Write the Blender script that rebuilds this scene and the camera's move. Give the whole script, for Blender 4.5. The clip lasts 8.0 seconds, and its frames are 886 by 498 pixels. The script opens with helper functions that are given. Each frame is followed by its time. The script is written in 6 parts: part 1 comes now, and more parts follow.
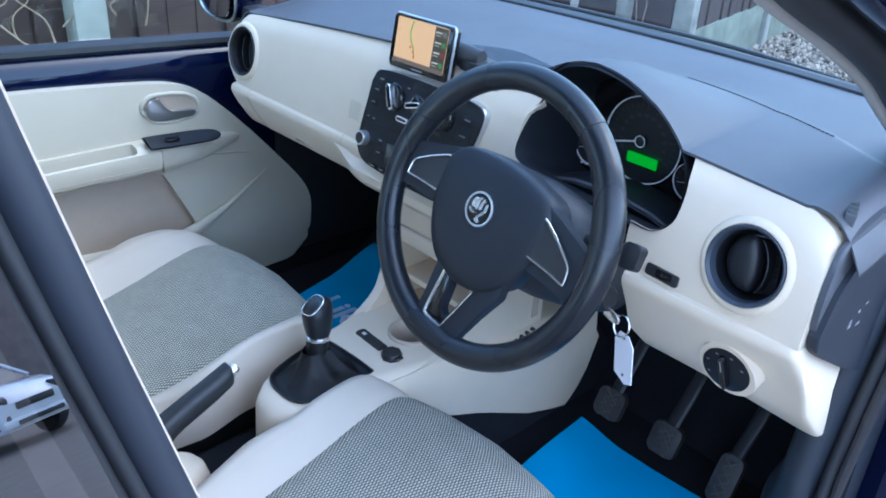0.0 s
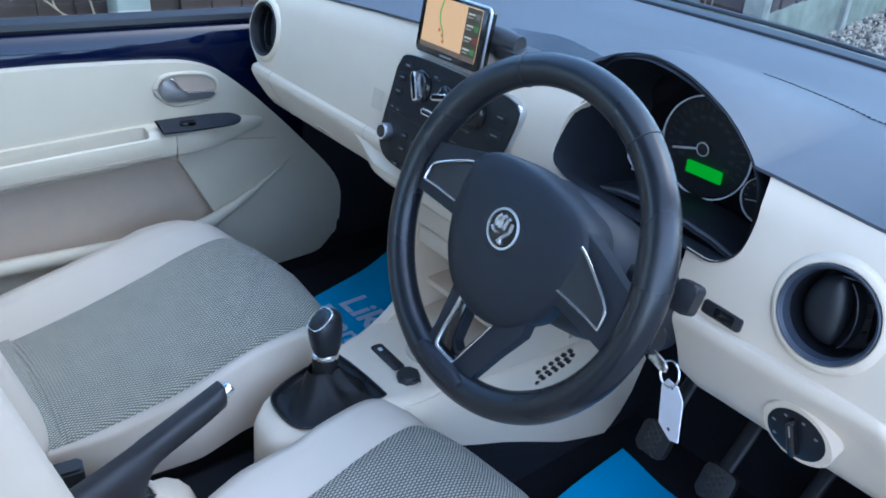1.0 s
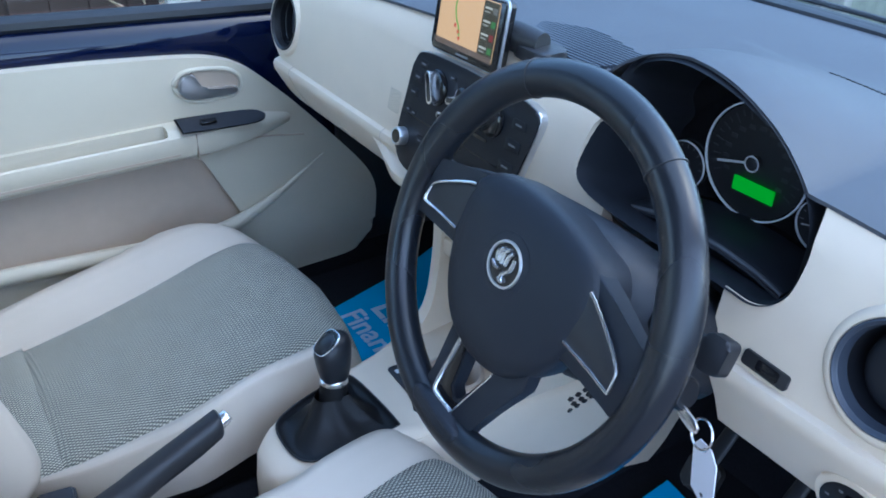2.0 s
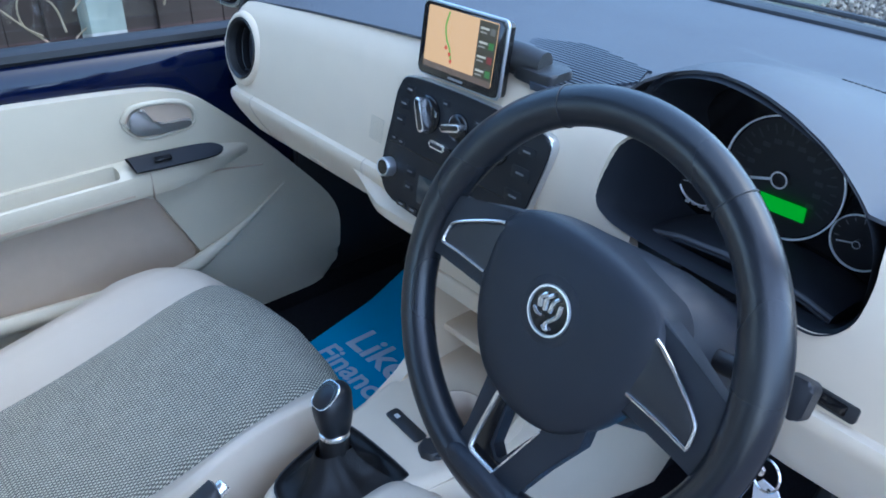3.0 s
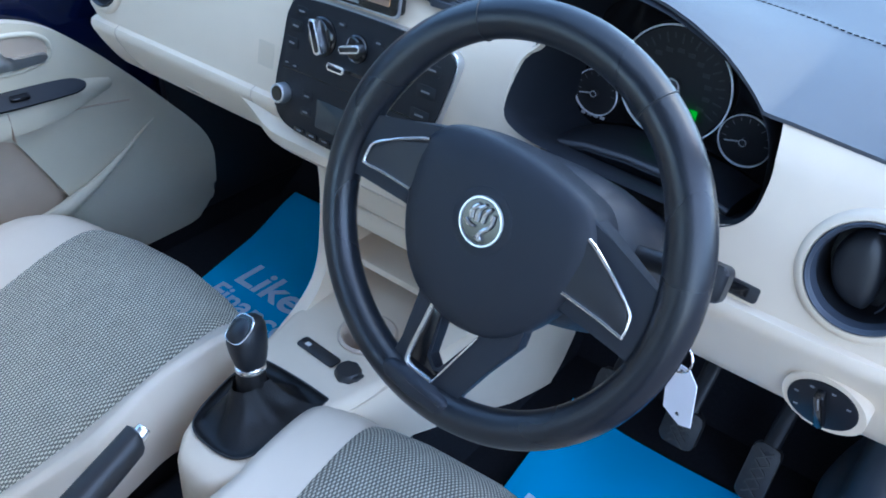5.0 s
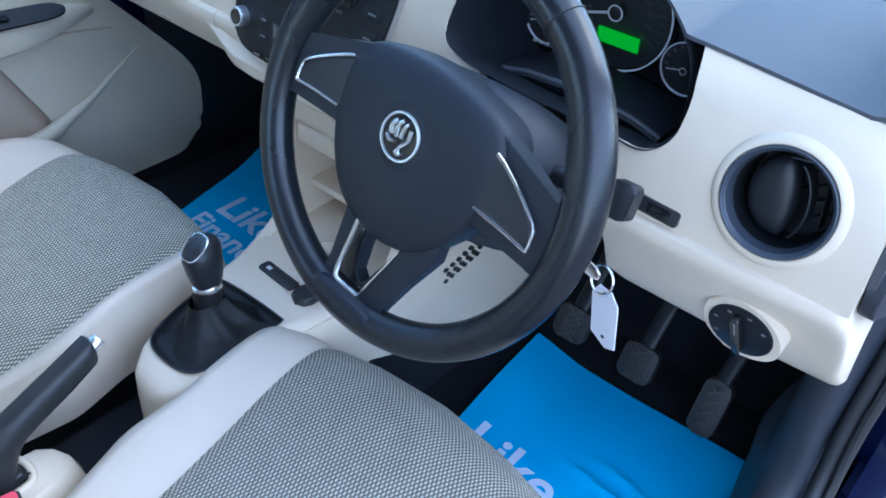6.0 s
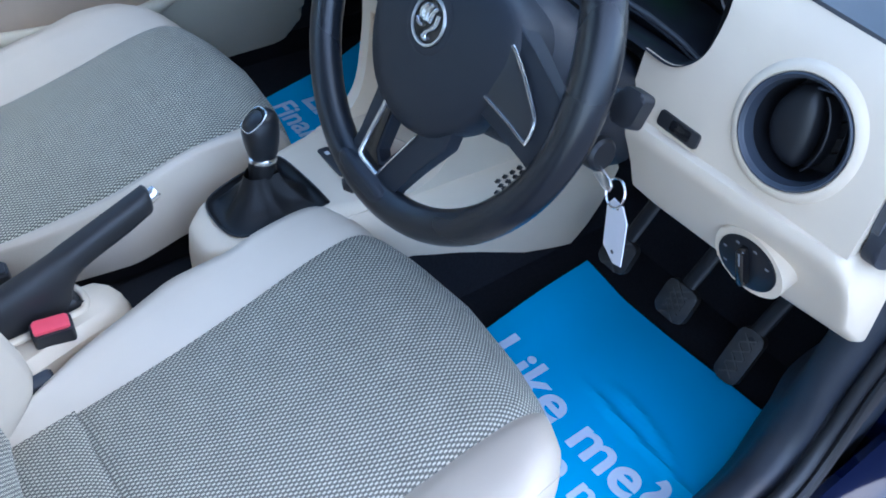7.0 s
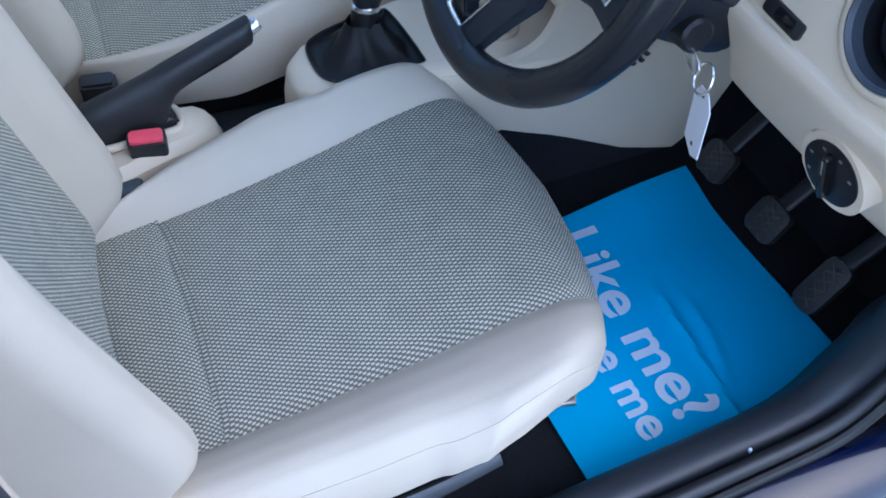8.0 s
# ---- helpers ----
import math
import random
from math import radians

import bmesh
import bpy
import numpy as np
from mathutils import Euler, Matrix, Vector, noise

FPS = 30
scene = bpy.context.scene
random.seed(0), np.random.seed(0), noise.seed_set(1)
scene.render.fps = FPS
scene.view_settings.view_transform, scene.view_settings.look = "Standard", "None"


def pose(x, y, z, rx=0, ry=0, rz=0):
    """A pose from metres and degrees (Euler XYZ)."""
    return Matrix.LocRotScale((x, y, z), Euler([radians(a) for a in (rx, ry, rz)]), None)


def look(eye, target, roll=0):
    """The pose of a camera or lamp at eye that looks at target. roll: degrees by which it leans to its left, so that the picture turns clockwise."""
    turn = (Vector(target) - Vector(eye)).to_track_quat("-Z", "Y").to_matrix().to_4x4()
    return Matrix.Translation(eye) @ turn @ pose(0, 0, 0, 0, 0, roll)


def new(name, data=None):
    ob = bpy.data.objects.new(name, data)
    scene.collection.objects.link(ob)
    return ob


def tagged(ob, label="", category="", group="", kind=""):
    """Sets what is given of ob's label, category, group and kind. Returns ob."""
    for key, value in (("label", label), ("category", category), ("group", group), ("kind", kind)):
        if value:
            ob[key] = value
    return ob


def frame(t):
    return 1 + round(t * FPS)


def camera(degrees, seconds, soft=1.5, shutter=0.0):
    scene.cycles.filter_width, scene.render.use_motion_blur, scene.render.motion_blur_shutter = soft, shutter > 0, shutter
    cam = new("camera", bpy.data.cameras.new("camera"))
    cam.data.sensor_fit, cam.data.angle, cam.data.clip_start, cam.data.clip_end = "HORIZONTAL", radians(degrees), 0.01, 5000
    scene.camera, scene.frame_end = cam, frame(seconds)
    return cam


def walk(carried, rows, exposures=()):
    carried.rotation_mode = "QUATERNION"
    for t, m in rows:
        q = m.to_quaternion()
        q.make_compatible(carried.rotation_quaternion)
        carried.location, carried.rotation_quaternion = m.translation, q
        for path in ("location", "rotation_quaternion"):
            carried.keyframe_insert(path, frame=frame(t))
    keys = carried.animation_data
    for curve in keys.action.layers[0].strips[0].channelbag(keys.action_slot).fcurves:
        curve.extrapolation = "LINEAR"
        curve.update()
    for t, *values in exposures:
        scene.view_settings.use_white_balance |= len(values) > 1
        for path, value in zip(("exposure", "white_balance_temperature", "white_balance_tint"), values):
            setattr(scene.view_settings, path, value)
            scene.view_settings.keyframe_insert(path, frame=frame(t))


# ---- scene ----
cam = camera(56.6, 8.0, soft=1.8)
PATH = [
    (0.0, (0.9079, -0.6473, 1.2682), (0.2687, -0.0314, 0.8078), 3.46),
    (0.5, (0.8694, -0.6111, 1.2521), (0.2256, -0.0085, 0.7805), 3.94),
    (1.0, (0.8163, -0.5119, 1.2401), (0.1451, 0.0469, 0.7531), 3.72),
    (1.5, (0.7848, -0.4109, 1.2321), (0.0762, 0.0817, 0.7268), 2.25),
    (1.7, (0.7785, -0.3837, 1.2377), (0.0656, 0.0935, 0.7237), 1.5),
    (2.8, (0.6804, -0.3852, 1.2268), (-0.0066, 0.1363, 0.7208), -0.21),
    (3.0, (0.6554, -0.4076, 1.231), (-0.0092, 0.1422, 0.7249), 0.16),
    (3.5, (0.6132, -0.4358, 1.233), (-0.0014, 0.174, 0.7326), 0.56),
    (4.0, (0.6, -0.4567, 1.235), (0.0286, 0.1879, 0.7271), 1.21),
    (4.5, (0.6129, -0.4611, 1.2322), (0.0791, 0.1899, 0.6925), 1.95),
    (4.7, (0.6147, -0.4631, 1.2307), (0.0949, 0.1863, 0.6755), 2.31),
    (5.8, (0.6842, -0.4393, 1.213), (0.1814, 0.1736, 0.6034), 3.07),
    (6.0, (0.7071, -0.4283, 1.2131), (0.2022, 0.172, 0.5929), 3.16),
    (6.5, (0.7607, -0.4052, 1.2107), (0.2343, 0.1463, 0.5634), 3.49),
    (7.0, (0.801, -0.3942, 1.2022), (0.2463, 0.0763, 0.5159), 5.31),
    (7.5, (0.8408, -0.3807, 1.1903), (0.284, 0.009, 0.4567), 6.92),
    (8.0, (0.8495, -0.36, 1.1802), (0.305, -0.0519, 0.4002), 6.75),
]
walk(cam, [(t, look(eye, target, roll)) for t, eye, target, roll in PATH], [(0.0, 2.74, 5440, 8), (1.5, 2.52, 5440, 8), (4.5, 2.76, 5440, 8), (6.0, 2.78, 5460, 8), (7.0, 2.60, 5500, 8), (8.0, 2.16, 5520, 8)])

# ---- world and light ----
world = bpy.data.worlds.new("sky_world")
scene.world = world
world.use_nodes = True
wn, wl = world.node_tree.nodes, world.node_tree.links
sky = wn.new("ShaderNodeTexSky")
sky.sky_type, sky.sun_disc = "NISHITA", False
sky.sun_elevation, sky.sun_rotation = radians(50), radians(40)
sky.air_density, sky.dust_density = 1.0, 1.0
wl.new(sky.outputs["Color"], wn["Background"].inputs["Color"])
wn["Background"].inputs["Strength"].default_value = 0.15
sun_data = bpy.data.lights.new("sun", "SUN")
sun_data.energy, sun_data.angle, sun_data.color = 0.30, radians(90), (1.0, 0.91, 0.88)
sun = new("sun", sun_data)
sun.matrix_world = look((2.5, -3.2, 3.6), (0, 0, 0))


# ---- materials ----
def material(name, color, rough=0.5, metal=0.0, var=0.08, scale=40.0, bump=0.0, bump_scale=900.0, coat=0.0, spec=0.5, dirt=0.0):
    m = bpy.data.materials.new(name)
    m.use_nodes = True
    n, l = m.node_tree.nodes, m.node_tree.links
    b = n["Principled BSDF"]
    b.inputs["Roughness"].default_value = rough
    b.inputs["Metallic"].default_value = metal
    b.inputs["Coat Weight"].default_value = coat
    b.inputs["Specular IOR Level"].default_value = spec
    tc = n.new("ShaderNodeTexCoord")
    no = n.new("ShaderNodeTexNoise")
    no.inputs["Scale"].default_value, no.inputs["Detail"].default_value = scale, 4.0
    l.new(tc.outputs["Object"], no.inputs["Vector"])
    big = n.new("ShaderNodeTexNoise")
    big.inputs["Scale"].default_value, big.inputs["Detail"].default_value = 4.0, 3.0
    l.new(tc.outputs["Object"], big.inputs["Vector"])
    add = n.new("ShaderNodeMath")
    add.operation = "ADD"
    l.new(no.outputs["Fac"], add.inputs[0]), l.new(big.outputs["Fac"], add.inputs[1])
    ramp = n.new("ShaderNodeMapRange")
    ramp.inputs["From Min"].default_value, ramp.inputs["From Max"].default_value = 0.6, 1.4
    ramp.inputs["To Min"].default_value, ramp.inputs["To Max"].default_value = 1 - var, 1 + var
    l.new(add.outputs[0], ramp.inputs["Value"])
    mul = n.new("ShaderNodeVectorMath")
    mul.operation = "SCALE"
    mul.inputs[0].default_value = color
    l.new(ramp.outputs["Result"], mul.inputs["Scale"])
    l.new(mul.outputs["Vector"], b.inputs["Base Color"])
    rr = n.new("ShaderNodeMapRange")
    rr.inputs["From Min"].default_value, rr.inputs["From Max"].default_value = 0.3, 0.7
    rr.inputs["To Min"].default_value, rr.inputs["To Max"].default_value = max(0.02, rough * (1 - dirt - 0.08)), min(1, rough * (1 + dirt + 0.08))
    l.new(big.outputs["Fac"], rr.inputs["Value"])
    l.new(rr.outputs["Result"], b.inputs["Roughness"])
    if bump:
        bn = n.new("ShaderNodeTexNoise")
        bn.inputs["Scale"].default_value, bn.inputs["Detail"].default_value = bump_scale, 2.0
        l.new(tc.outputs["Object"], bn.inputs["Vector"])
        bu = n.new("ShaderNodeBump")
        bu.inputs["Strength"].default_value, bu.inputs["Distance"].default_value = bump, 0.001
        l.new(bn.outputs["Fac"], bu.inputs["Height"])
        l.new(bu.outputs["Normal"], b.inputs["Normal"])
    return m


def emitter(name, color, strength, base=(0.02, 0.02, 0.02)):
    m = bpy.data.materials.new(name)
    m.use_nodes = True
    b = m.node_tree.nodes["Principled BSDF"]
    b.inputs["Base Color"].default_value = (*base, 1)
    b.inputs["Roughness"].default_value = 0.25
    b.inputs["Emission Color"].default_value = (*color, 1)
    b.inputs["Emission Strength"].default_value = strength
    return m


def clear_glass(name, rough=0.0, tint=(1, 1, 1), gloss=0.04):
    """A thin pane: clear, with the gloss of glass."""
    m = bpy.data.materials.new(name)
    m.use_nodes = True
    n, l = m.node_tree.nodes, m.node_tree.links
    n.remove(n["Principled BSDF"])
    clear, shine, mix, fres = n.new("ShaderNodeBsdfTransparent"), n.new("ShaderNodeBsdfGlossy"), n.new("ShaderNodeMixShader"), n.new("ShaderNodeLayerWeight")
    clear.inputs["Color"].default_value = (*tint, 1)
    shine.inputs["Roughness"].default_value = rough
    fres.inputs["Blend"].default_value = 0.5
    power, level = n.new("ShaderNodeMath"), n.new("ShaderNodeMath")
    power.operation, power.inputs[1].default_value = "POWER", 5.0
    level.operation, level.inputs[1].default_value, level.inputs[2].default_value = "MULTIPLY_ADD", 0.6, gloss
    l.new(fres.outputs["Facing"], power.inputs[0]), l.new(power.outputs[0], level.inputs[0])
    l.new(level.outputs[0], mix.inputs[0]), l.new(clear.outputs[0], mix.inputs[1]), l.new(shine.outputs[0], mix.inputs[2])
    l.new(mix.outputs[0], n["Material Output"].inputs["Surface"])
    return m


def weave(name, light, dark, pitch=0.0052, row=0.0037):
    """Woven seat cloth: staggered light knots over a dark ground."""
    m = bpy.data.materials.new(name)
    m.use_nodes = True
    n, l = m.node_tree.nodes, m.node_tree.links
    b = n["Principled BSDF"]
    b.inputs["Roughness"].default_value = 0.9
    b.inputs["Sheen Weight"].default_value = 0.1
    uv, parts = n.new("ShaderNodeUVMap"), n.new("ShaderNodeSeparateXYZ")
    l.new(uv.outputs["UV"], parts.inputs[0])

    def op(kind, x, y):
        q = n.new("ShaderNodeMath")
        q.operation = kind
        for k, v in enumerate((x, y)):
            if isinstance(v, (int, float)):
                q.inputs[k].default_value = v
            elif v is not None:
                l.new(v, q.inputs[k])
        return q.outputs[0]

    cx = op("COSINE", op("MULTIPLY", parts.outputs["X"], 2 * math.pi / pitch), None)
    cy = op("COSINE", op("MULTIPLY", parts.outputs["Y"], math.pi / row), None)
    knot = n.new("ShaderNodeMapRange")
    knot.interpolation_type = "SMOOTHSTEP"
    knot.inputs["From Min"].default_value, knot.inputs["From Max"].default_value = -0.14, 0.62
    l.new(op("MULTIPLY", cx, cy), knot.inputs["Value"])
    big = n.new("ShaderNodeTexNoise")
    big.inputs["Scale"].default_value, big.inputs["Detail"].default_value = 14.0, 5.0
    mr = n.new("ShaderNodeMapRange")
    mr.inputs["To Min"].default_value, mr.inputs["To Max"].default_value = 0.82, 1.18
    l.new(big.outputs["Fac"], mr.inputs["Value"])
    col = n.new("ShaderNodeMix")
    col.data_type = "RGBA"
    col.inputs[6].default_value, col.inputs[7].default_value = (*dark, 1), (*light, 1)
    l.new(knot.outputs["Result"], col.inputs[0])
    mix = n.new("ShaderNodeVectorMath")
    mix.operation = "SCALE"
    l.new(col.outputs[2], mix.inputs[0]), l.new(mr.outputs["Result"], mix.inputs["Scale"])
    l.new(mix.outputs["Vector"], b.inputs["Base Color"])
    bu = n.new("ShaderNodeBump")
    bu.inputs["Strength"].default_value, bu.inputs["Distance"].default_value = 0.5, 0.0010
    l.new(knot.outputs["Result"], bu.inputs["Height"]), l.new(bu.outputs["Normal"], b.inputs["Normal"])
    return m


CREAM = material("cream_plastic", (0.662, 0.548, 0.412), 0.5, var=0.03, scale=25, bump=0.12, bump_scale=1500)
# CREAM at about 0.7, mostly for hollows, gaps and seams
CREAM_DARK = material("darker_cream_plastic", (0.47, 0.375, 0.29), 0.55, var=0.05, bump=0.15, bump_scale=1500)
# cream plastic with the passenger side's weaker, greener light put into its colour
DOOR = material("cream_plastic_dim_light", (0.555, 0.498, 0.385), 0.5, var=0.03, scale=25, bump=0.12, bump_scale=1500)
VINYL = material("cream_vinyl", (0.510, 0.436, 0.347), 0.6, var=0.04, scale=15, bump=0.2, bump_scale=700)
PAD = material("slate_dash_plastic", (0.062, 0.066, 0.075), 0.58, var=0.06, bump=0.25, bump_scale=1800)
PANEL = material("radio_black_plastic", (0.007, 0.008, 0.011), 0.45, var=0.1, bump=0.1, bump_scale=1600, spec=0.3)
BLACK = material("black_plastic", (0.018, 0.018, 0.02), 0.45, var=0.15, bump=0.15, bump_scale=1400)
HUB = material("airbag_cover_plastic", (0.014, 0.017, 0.024), 0.46, var=0.1, bump=0.3, bump_scale=2200, spec=0.4)
GLOSS = material("piano_black", (0.008, 0.008, 0.009), 0.12, var=0.1)
LEATHER = material("black_leather", (0.010, 0.012, 0.016), 0.30, var=0.15, bump=0.16, bump_scale=1100, dirt=0.35)
GAITER = material("gaiter_leatherette", (0.006, 0.006, 0.007), 0.5, var=0.2, bump=0.4, bump_scale=500, spec=0.3)
SILL_GREY = material("sill_plastic", (0.019, 0.023, 0.031), 0.5, var=0.1, bump=0.2, bump_scale=1500)
CARPET = material("black_carpet", (0.017, 0.018, 0.022), 0.95, var=0.3, scale=300, bump=0.8, bump_scale=1200, spec=0.1)
CHROME = material("satin_chrome", (0.88, 0.88, 0.89), 0.25, metal=1.0, var=0.03)
SILVER = material("silver_trim", (0.62, 0.63, 0.65), 0.28, metal=0.9, var=0.03)
PAPER = material("blue_paper_mat", (0.0, 0.41, 0.76), 0.45, var=0.04, scale=8)
INK = material("pale_print", (0.62, 0.72, 0.88), 0.5, var=0.02)
TAG = material("white_card_tag", (0.75, 0.75, 0.80), 0.5, var=0.02)
PAINT = material("dark_blue_car_paint", (0.0015, 0.004, 0.022), 0.09, metal=0.0, var=0.1, coat=0.1, spec=0.35)
RUBBER = material("door_seal_rubber", (0.014, 0.015, 0.018), 0.55, var=0.1)
RED = material("red_release_button", (0.80, 0.08, 0.12), 0.4, var=0.05)
CLOTH = weave("grey_seat_weave", (0.568, 0.534, 0.421), (0.127, 0.120, 0.101))
GLASS = clear_glass("window_glass", 0.0, (0.88, 0.94, 0.90))
LCD = emitter("green_lcd", (0.01, 0.42, 0.01), 0.13)
FIGURE = material("small_gauge_print", (0.20, 0.20, 0.21), 0.5, var=0.0)
DIM = material("dim_panel_print", (0.16, 0.16, 0.17), 0.5, var=0.0)
MARKS = material("white_gauge_print", (0.6, 0.6, 0.6), 0.5, var=0.0)
RING = material("gauge_ring_print", (0.82, 0.83, 0.85), 0.4, var=0.02)


# ---- mesh helpers ----
def V(*a):
    return Vector(a)


def basis(origin, u, v):
    """A frame whose x runs along u, y along v and z along their normal."""
    u, v = Vector(u).normalized(), Vector(v).normalized()
    n = u.cross(v).normalized()
    v = n.cross(u)
    m = Matrix((u, v, n)).transposed().to_4x4()
    m.translation = origin
    return m


def finish(name, bm, mat, smooth=40.0):
    bmesh.ops.remove_doubles(bm, verts=bm.verts, dist=1e-6)
    bmesh.ops.recalc_face_normals(bm, faces=bm.faces)
    me = bpy.data.meshes.new(name)
    bm.to_mesh(me)
    bm.free()
    me.materials.append(mat)
    me.polygons.foreach_set("use_smooth", [True] * len(me.polygons))
    me.set_sharp_from_angle(angle=radians(smooth))
    return me


def part(name, bm, mat, parent=None, label="", smooth=40.0):
    ob = new(name, finish(name, bm, mat, smooth))
    if parent is not None:
        ob.parent = parent
        ob.matrix_parent_inverse = Matrix.Translation(parent.matrix_basis.translation).inverted() if parent.data is None else Matrix()
    if label:
        tagged(ob, label)
    return ob


def thing(name, label, category, at=(0, 0, 0), group="", kind=""):
    ob = new(name)
    ob.location = at
    ob.empty_display_size = 0.05
    return tagged(ob, label, category, group, kind)


def solid(name, bm, mat, label, category, kind="", group="", smooth=40.0):
    return tagged(part(name, bm, mat, None, "", smooth), label, category, group, kind)


def structure(name, bm, mat, label="", smooth=40.0):
    return tagged(part(name, bm, mat, None, "", smooth), label, name.split("_")[0], "", "structure")


def box(x0, x1, y0, y1, z0, z1, bevel=0.0, seg=2, m=None):
    bm = bmesh.new()
    bmesh.ops.create_cube(bm, size=1)
    for v in bm.verts:
        v.co = V(x0 + (v.co.x + 0.5) * (x1 - x0), y0 + (v.co.y + 0.5) * (y1 - y0), z0 + (v.co.z + 0.5) * (z1 - z0))
    if bevel:
        bmesh.ops.bevel(bm, geom=list(bm.edges), offset=bevel, segments=seg, profile=0.6, affect="EDGES")
    if m is not None:
        bm.transform(m)
    return bm


def prism(points, m, depth, bevel=0.0, seg=2, back=0.0):
    """A plate: the outline in m's x and y, from -back to depth along its z, its front edge rounded."""
    bm = bmesh.new()
    lo = [bm.verts.new((x, y, -back)) for x, y in points]
    hi = [bm.verts.new((x, y, depth)) for x, y in points]
    top = bm.faces.new(hi)
    bm.faces.new(lo[::-1])
    k = len(points)
    for i in range(k):
        bm.faces.new((lo[i], lo[(i + 1) % k], hi[(i + 1) % k], hi[i]))
    if bevel:
        bmesh.ops.bevel(bm, geom=list(top.edges), offset=bevel, segments=seg, profile=0.6, affect="EDGES")
    bm.transform(m)
    return bm


def lathe(profile, m, n=40, a0=0.0, a1=360.0):
    """(radius, height) pairs turned round m's z."""
    bm = bmesh.new()
    full = abs(a1 - a0) >= 359.9
    steps = n if full else n + 1
    rings = []
    for r, hgt in profile:
        rings.append([bm.verts.new((r * math.cos(radians(a0 + (a1 - a0) * i / n)), r * math.sin(radians(a0 + (a1 - a0) * i / n)), hgt)) for i in range(steps)] if r > 1e-6 else [bm.verts.new((0, 0, hgt))])
    for a, b in zip(rings, rings[1:]):
        for i in range(n):
            j = (i + 1) % steps
            q = [v for v in (a[i % len(a)], a[j % len(a)], b[j % len(b)], b[i % len(b)])]
            q = list(dict.fromkeys(q))
            if len(q) > 2:
                bm.faces.new(q)
    bm.transform(m)
    return bm


def loft(rings, caps=True, closed=False, ring_closed=True):
    bm = bmesh.new()
    vs = [[bm.verts.new(p) for p in r] for r in rings]
    k = len(rings[0])
    for a, b in list(zip(vs, vs[1:])) + ([(vs[-1], vs[0])] if closed else []):
        for i in range(k if ring_closed else k - 1):
            bm.faces.new((a[i], a[(i + 1) % k], b[(i + 1) % k], b[i]))
    if caps and not closed and ring_closed:
        bm.faces.new(vs[0][::-1]), bm.faces.new(vs[-1])
    return bm


def curve_points(points, n=8, closed=False):
    """A smooth line through the points."""
    pts = [Vector(p) for p in points]
    k = len(pts)
    out = []
    for i in range(k if closed else k - 1):
        if closed:
            a, b, c, d = pts[i - 1], pts[i], pts[(i + 1) % k], pts[(i + 2) % k]
        else:
            b, c = pts[i], pts[i + 1]
            a = pts[i - 1] if i else b + (b - c)
            d = pts[i + 2] if i + 2 < k else c + (c - b)
        for j in range(n):
            t = j / n
            out.append(0.5 * ((2 * b) + (c - a) * t + (2 * a - 5 * b + 4 * c - d) * t * t + (3 * b - a - 3 * c + d) * t ** 3))
    if not closed:
        out.append(pts[-1])
    return out


def sweep(path, section, closed=False, up=(0, 0, 1), scale=None):
    """A section (x sideways, y up) carried along a line of points."""
    rings, k = [], len(path)
    for i, p in enumerate(path):
        a = path[i - 1] if (i or closed) else p
        b = path[(i + 1) % k] if (i + 1 < k or closed) else p
        d = (Vector(b) - Vector(a)).normalized()
        side = d.cross(Vector(up)).normalized()
        top = side.cross(d)
        f = scale(i / max(1, k - 1)) if scale else 1.0
        rings.append([Vector(p) + side * x * f + top * y * f for x, y in section])
    return loft(rings, closed=closed)


def ring_section(r, n=10, ry=None):
    return [(r * math.cos(2 * math.pi * i / n), (ry or r) * math.sin(2 * math.pi * i / n)) for i in range(n)]


def smooth_outline(points, n=6):
    return [(p.x, p.y) for p in curve_points([(x, y, 0) for x, y in points], n, closed=True)]


def rounded(w, h, r, n=5):
    out = []
    for cx, cy, a in ((w / 2 - r, h / 2 - r, 0), (-w / 2 + r, h / 2 - r, 90), (-w / 2 + r, -h / 2 + r, 180), (w / 2 - r, -h / 2 + r, 270)):
        out += [(cx + r * math.cos(radians(a + 90 * i / n)), cy + r * math.sin(radians(a + 90 * i / n))) for i in range(n + 1)]
    return out


def carve(ob, cutters):
    """Cuts the cutters' meshes out of ob for good."""
    tools = []
    for bm in cutters:
        bmesh.ops.recalc_face_normals(bm, faces=bm.faces)
        me = bpy.data.meshes.new("cutter")
        bm.to_mesh(me)
        bm.free()
        tool = new("cutter", me)
        tools.append(tool)
        mod = ob.modifiers.new("cut", "BOOLEAN")
        mod.operation, mod.solver, mod.object = "DIFFERENCE", "EXACT", tool
    bpy.context.view_layer.update()
    dg = bpy.context.evaluated_depsgraph_get()
    me = bpy.data.meshes.new_from_object(ob.evaluated_get(dg))
    ob.modifiers.clear()
    old = ob.data
    ob.data = me
    bpy.data.meshes.remove(old)
    me.polygons.foreach_set("use_smooth", [True] * len(me.polygons))
    me.set_sharp_from_angle(angle=radians(35))
    for tool in tools:
        data = tool.data
        bpy.data.objects.remove(tool)
        bpy.data.meshes.remove(data)


def lerp(a, b, t):
    return a + (b - a) * t


def step(a, b, x):
    t = min(1, max(0, (x - a) / (b - a)))
    return t * t * (3 - 2 * t)


def table(x, *pairs):
    """Straight lines between (x, value) pairs."""
    for (a, va), (b, vb) in zip(pairs, pairs[1:]):
        if x <= b:
            return lerp(va, vb, max(0, (x - a) / (b - a)))
    return pairs[-1][1]

# ---- dashboard ----
FN = V(0, -0.981, 0.196)
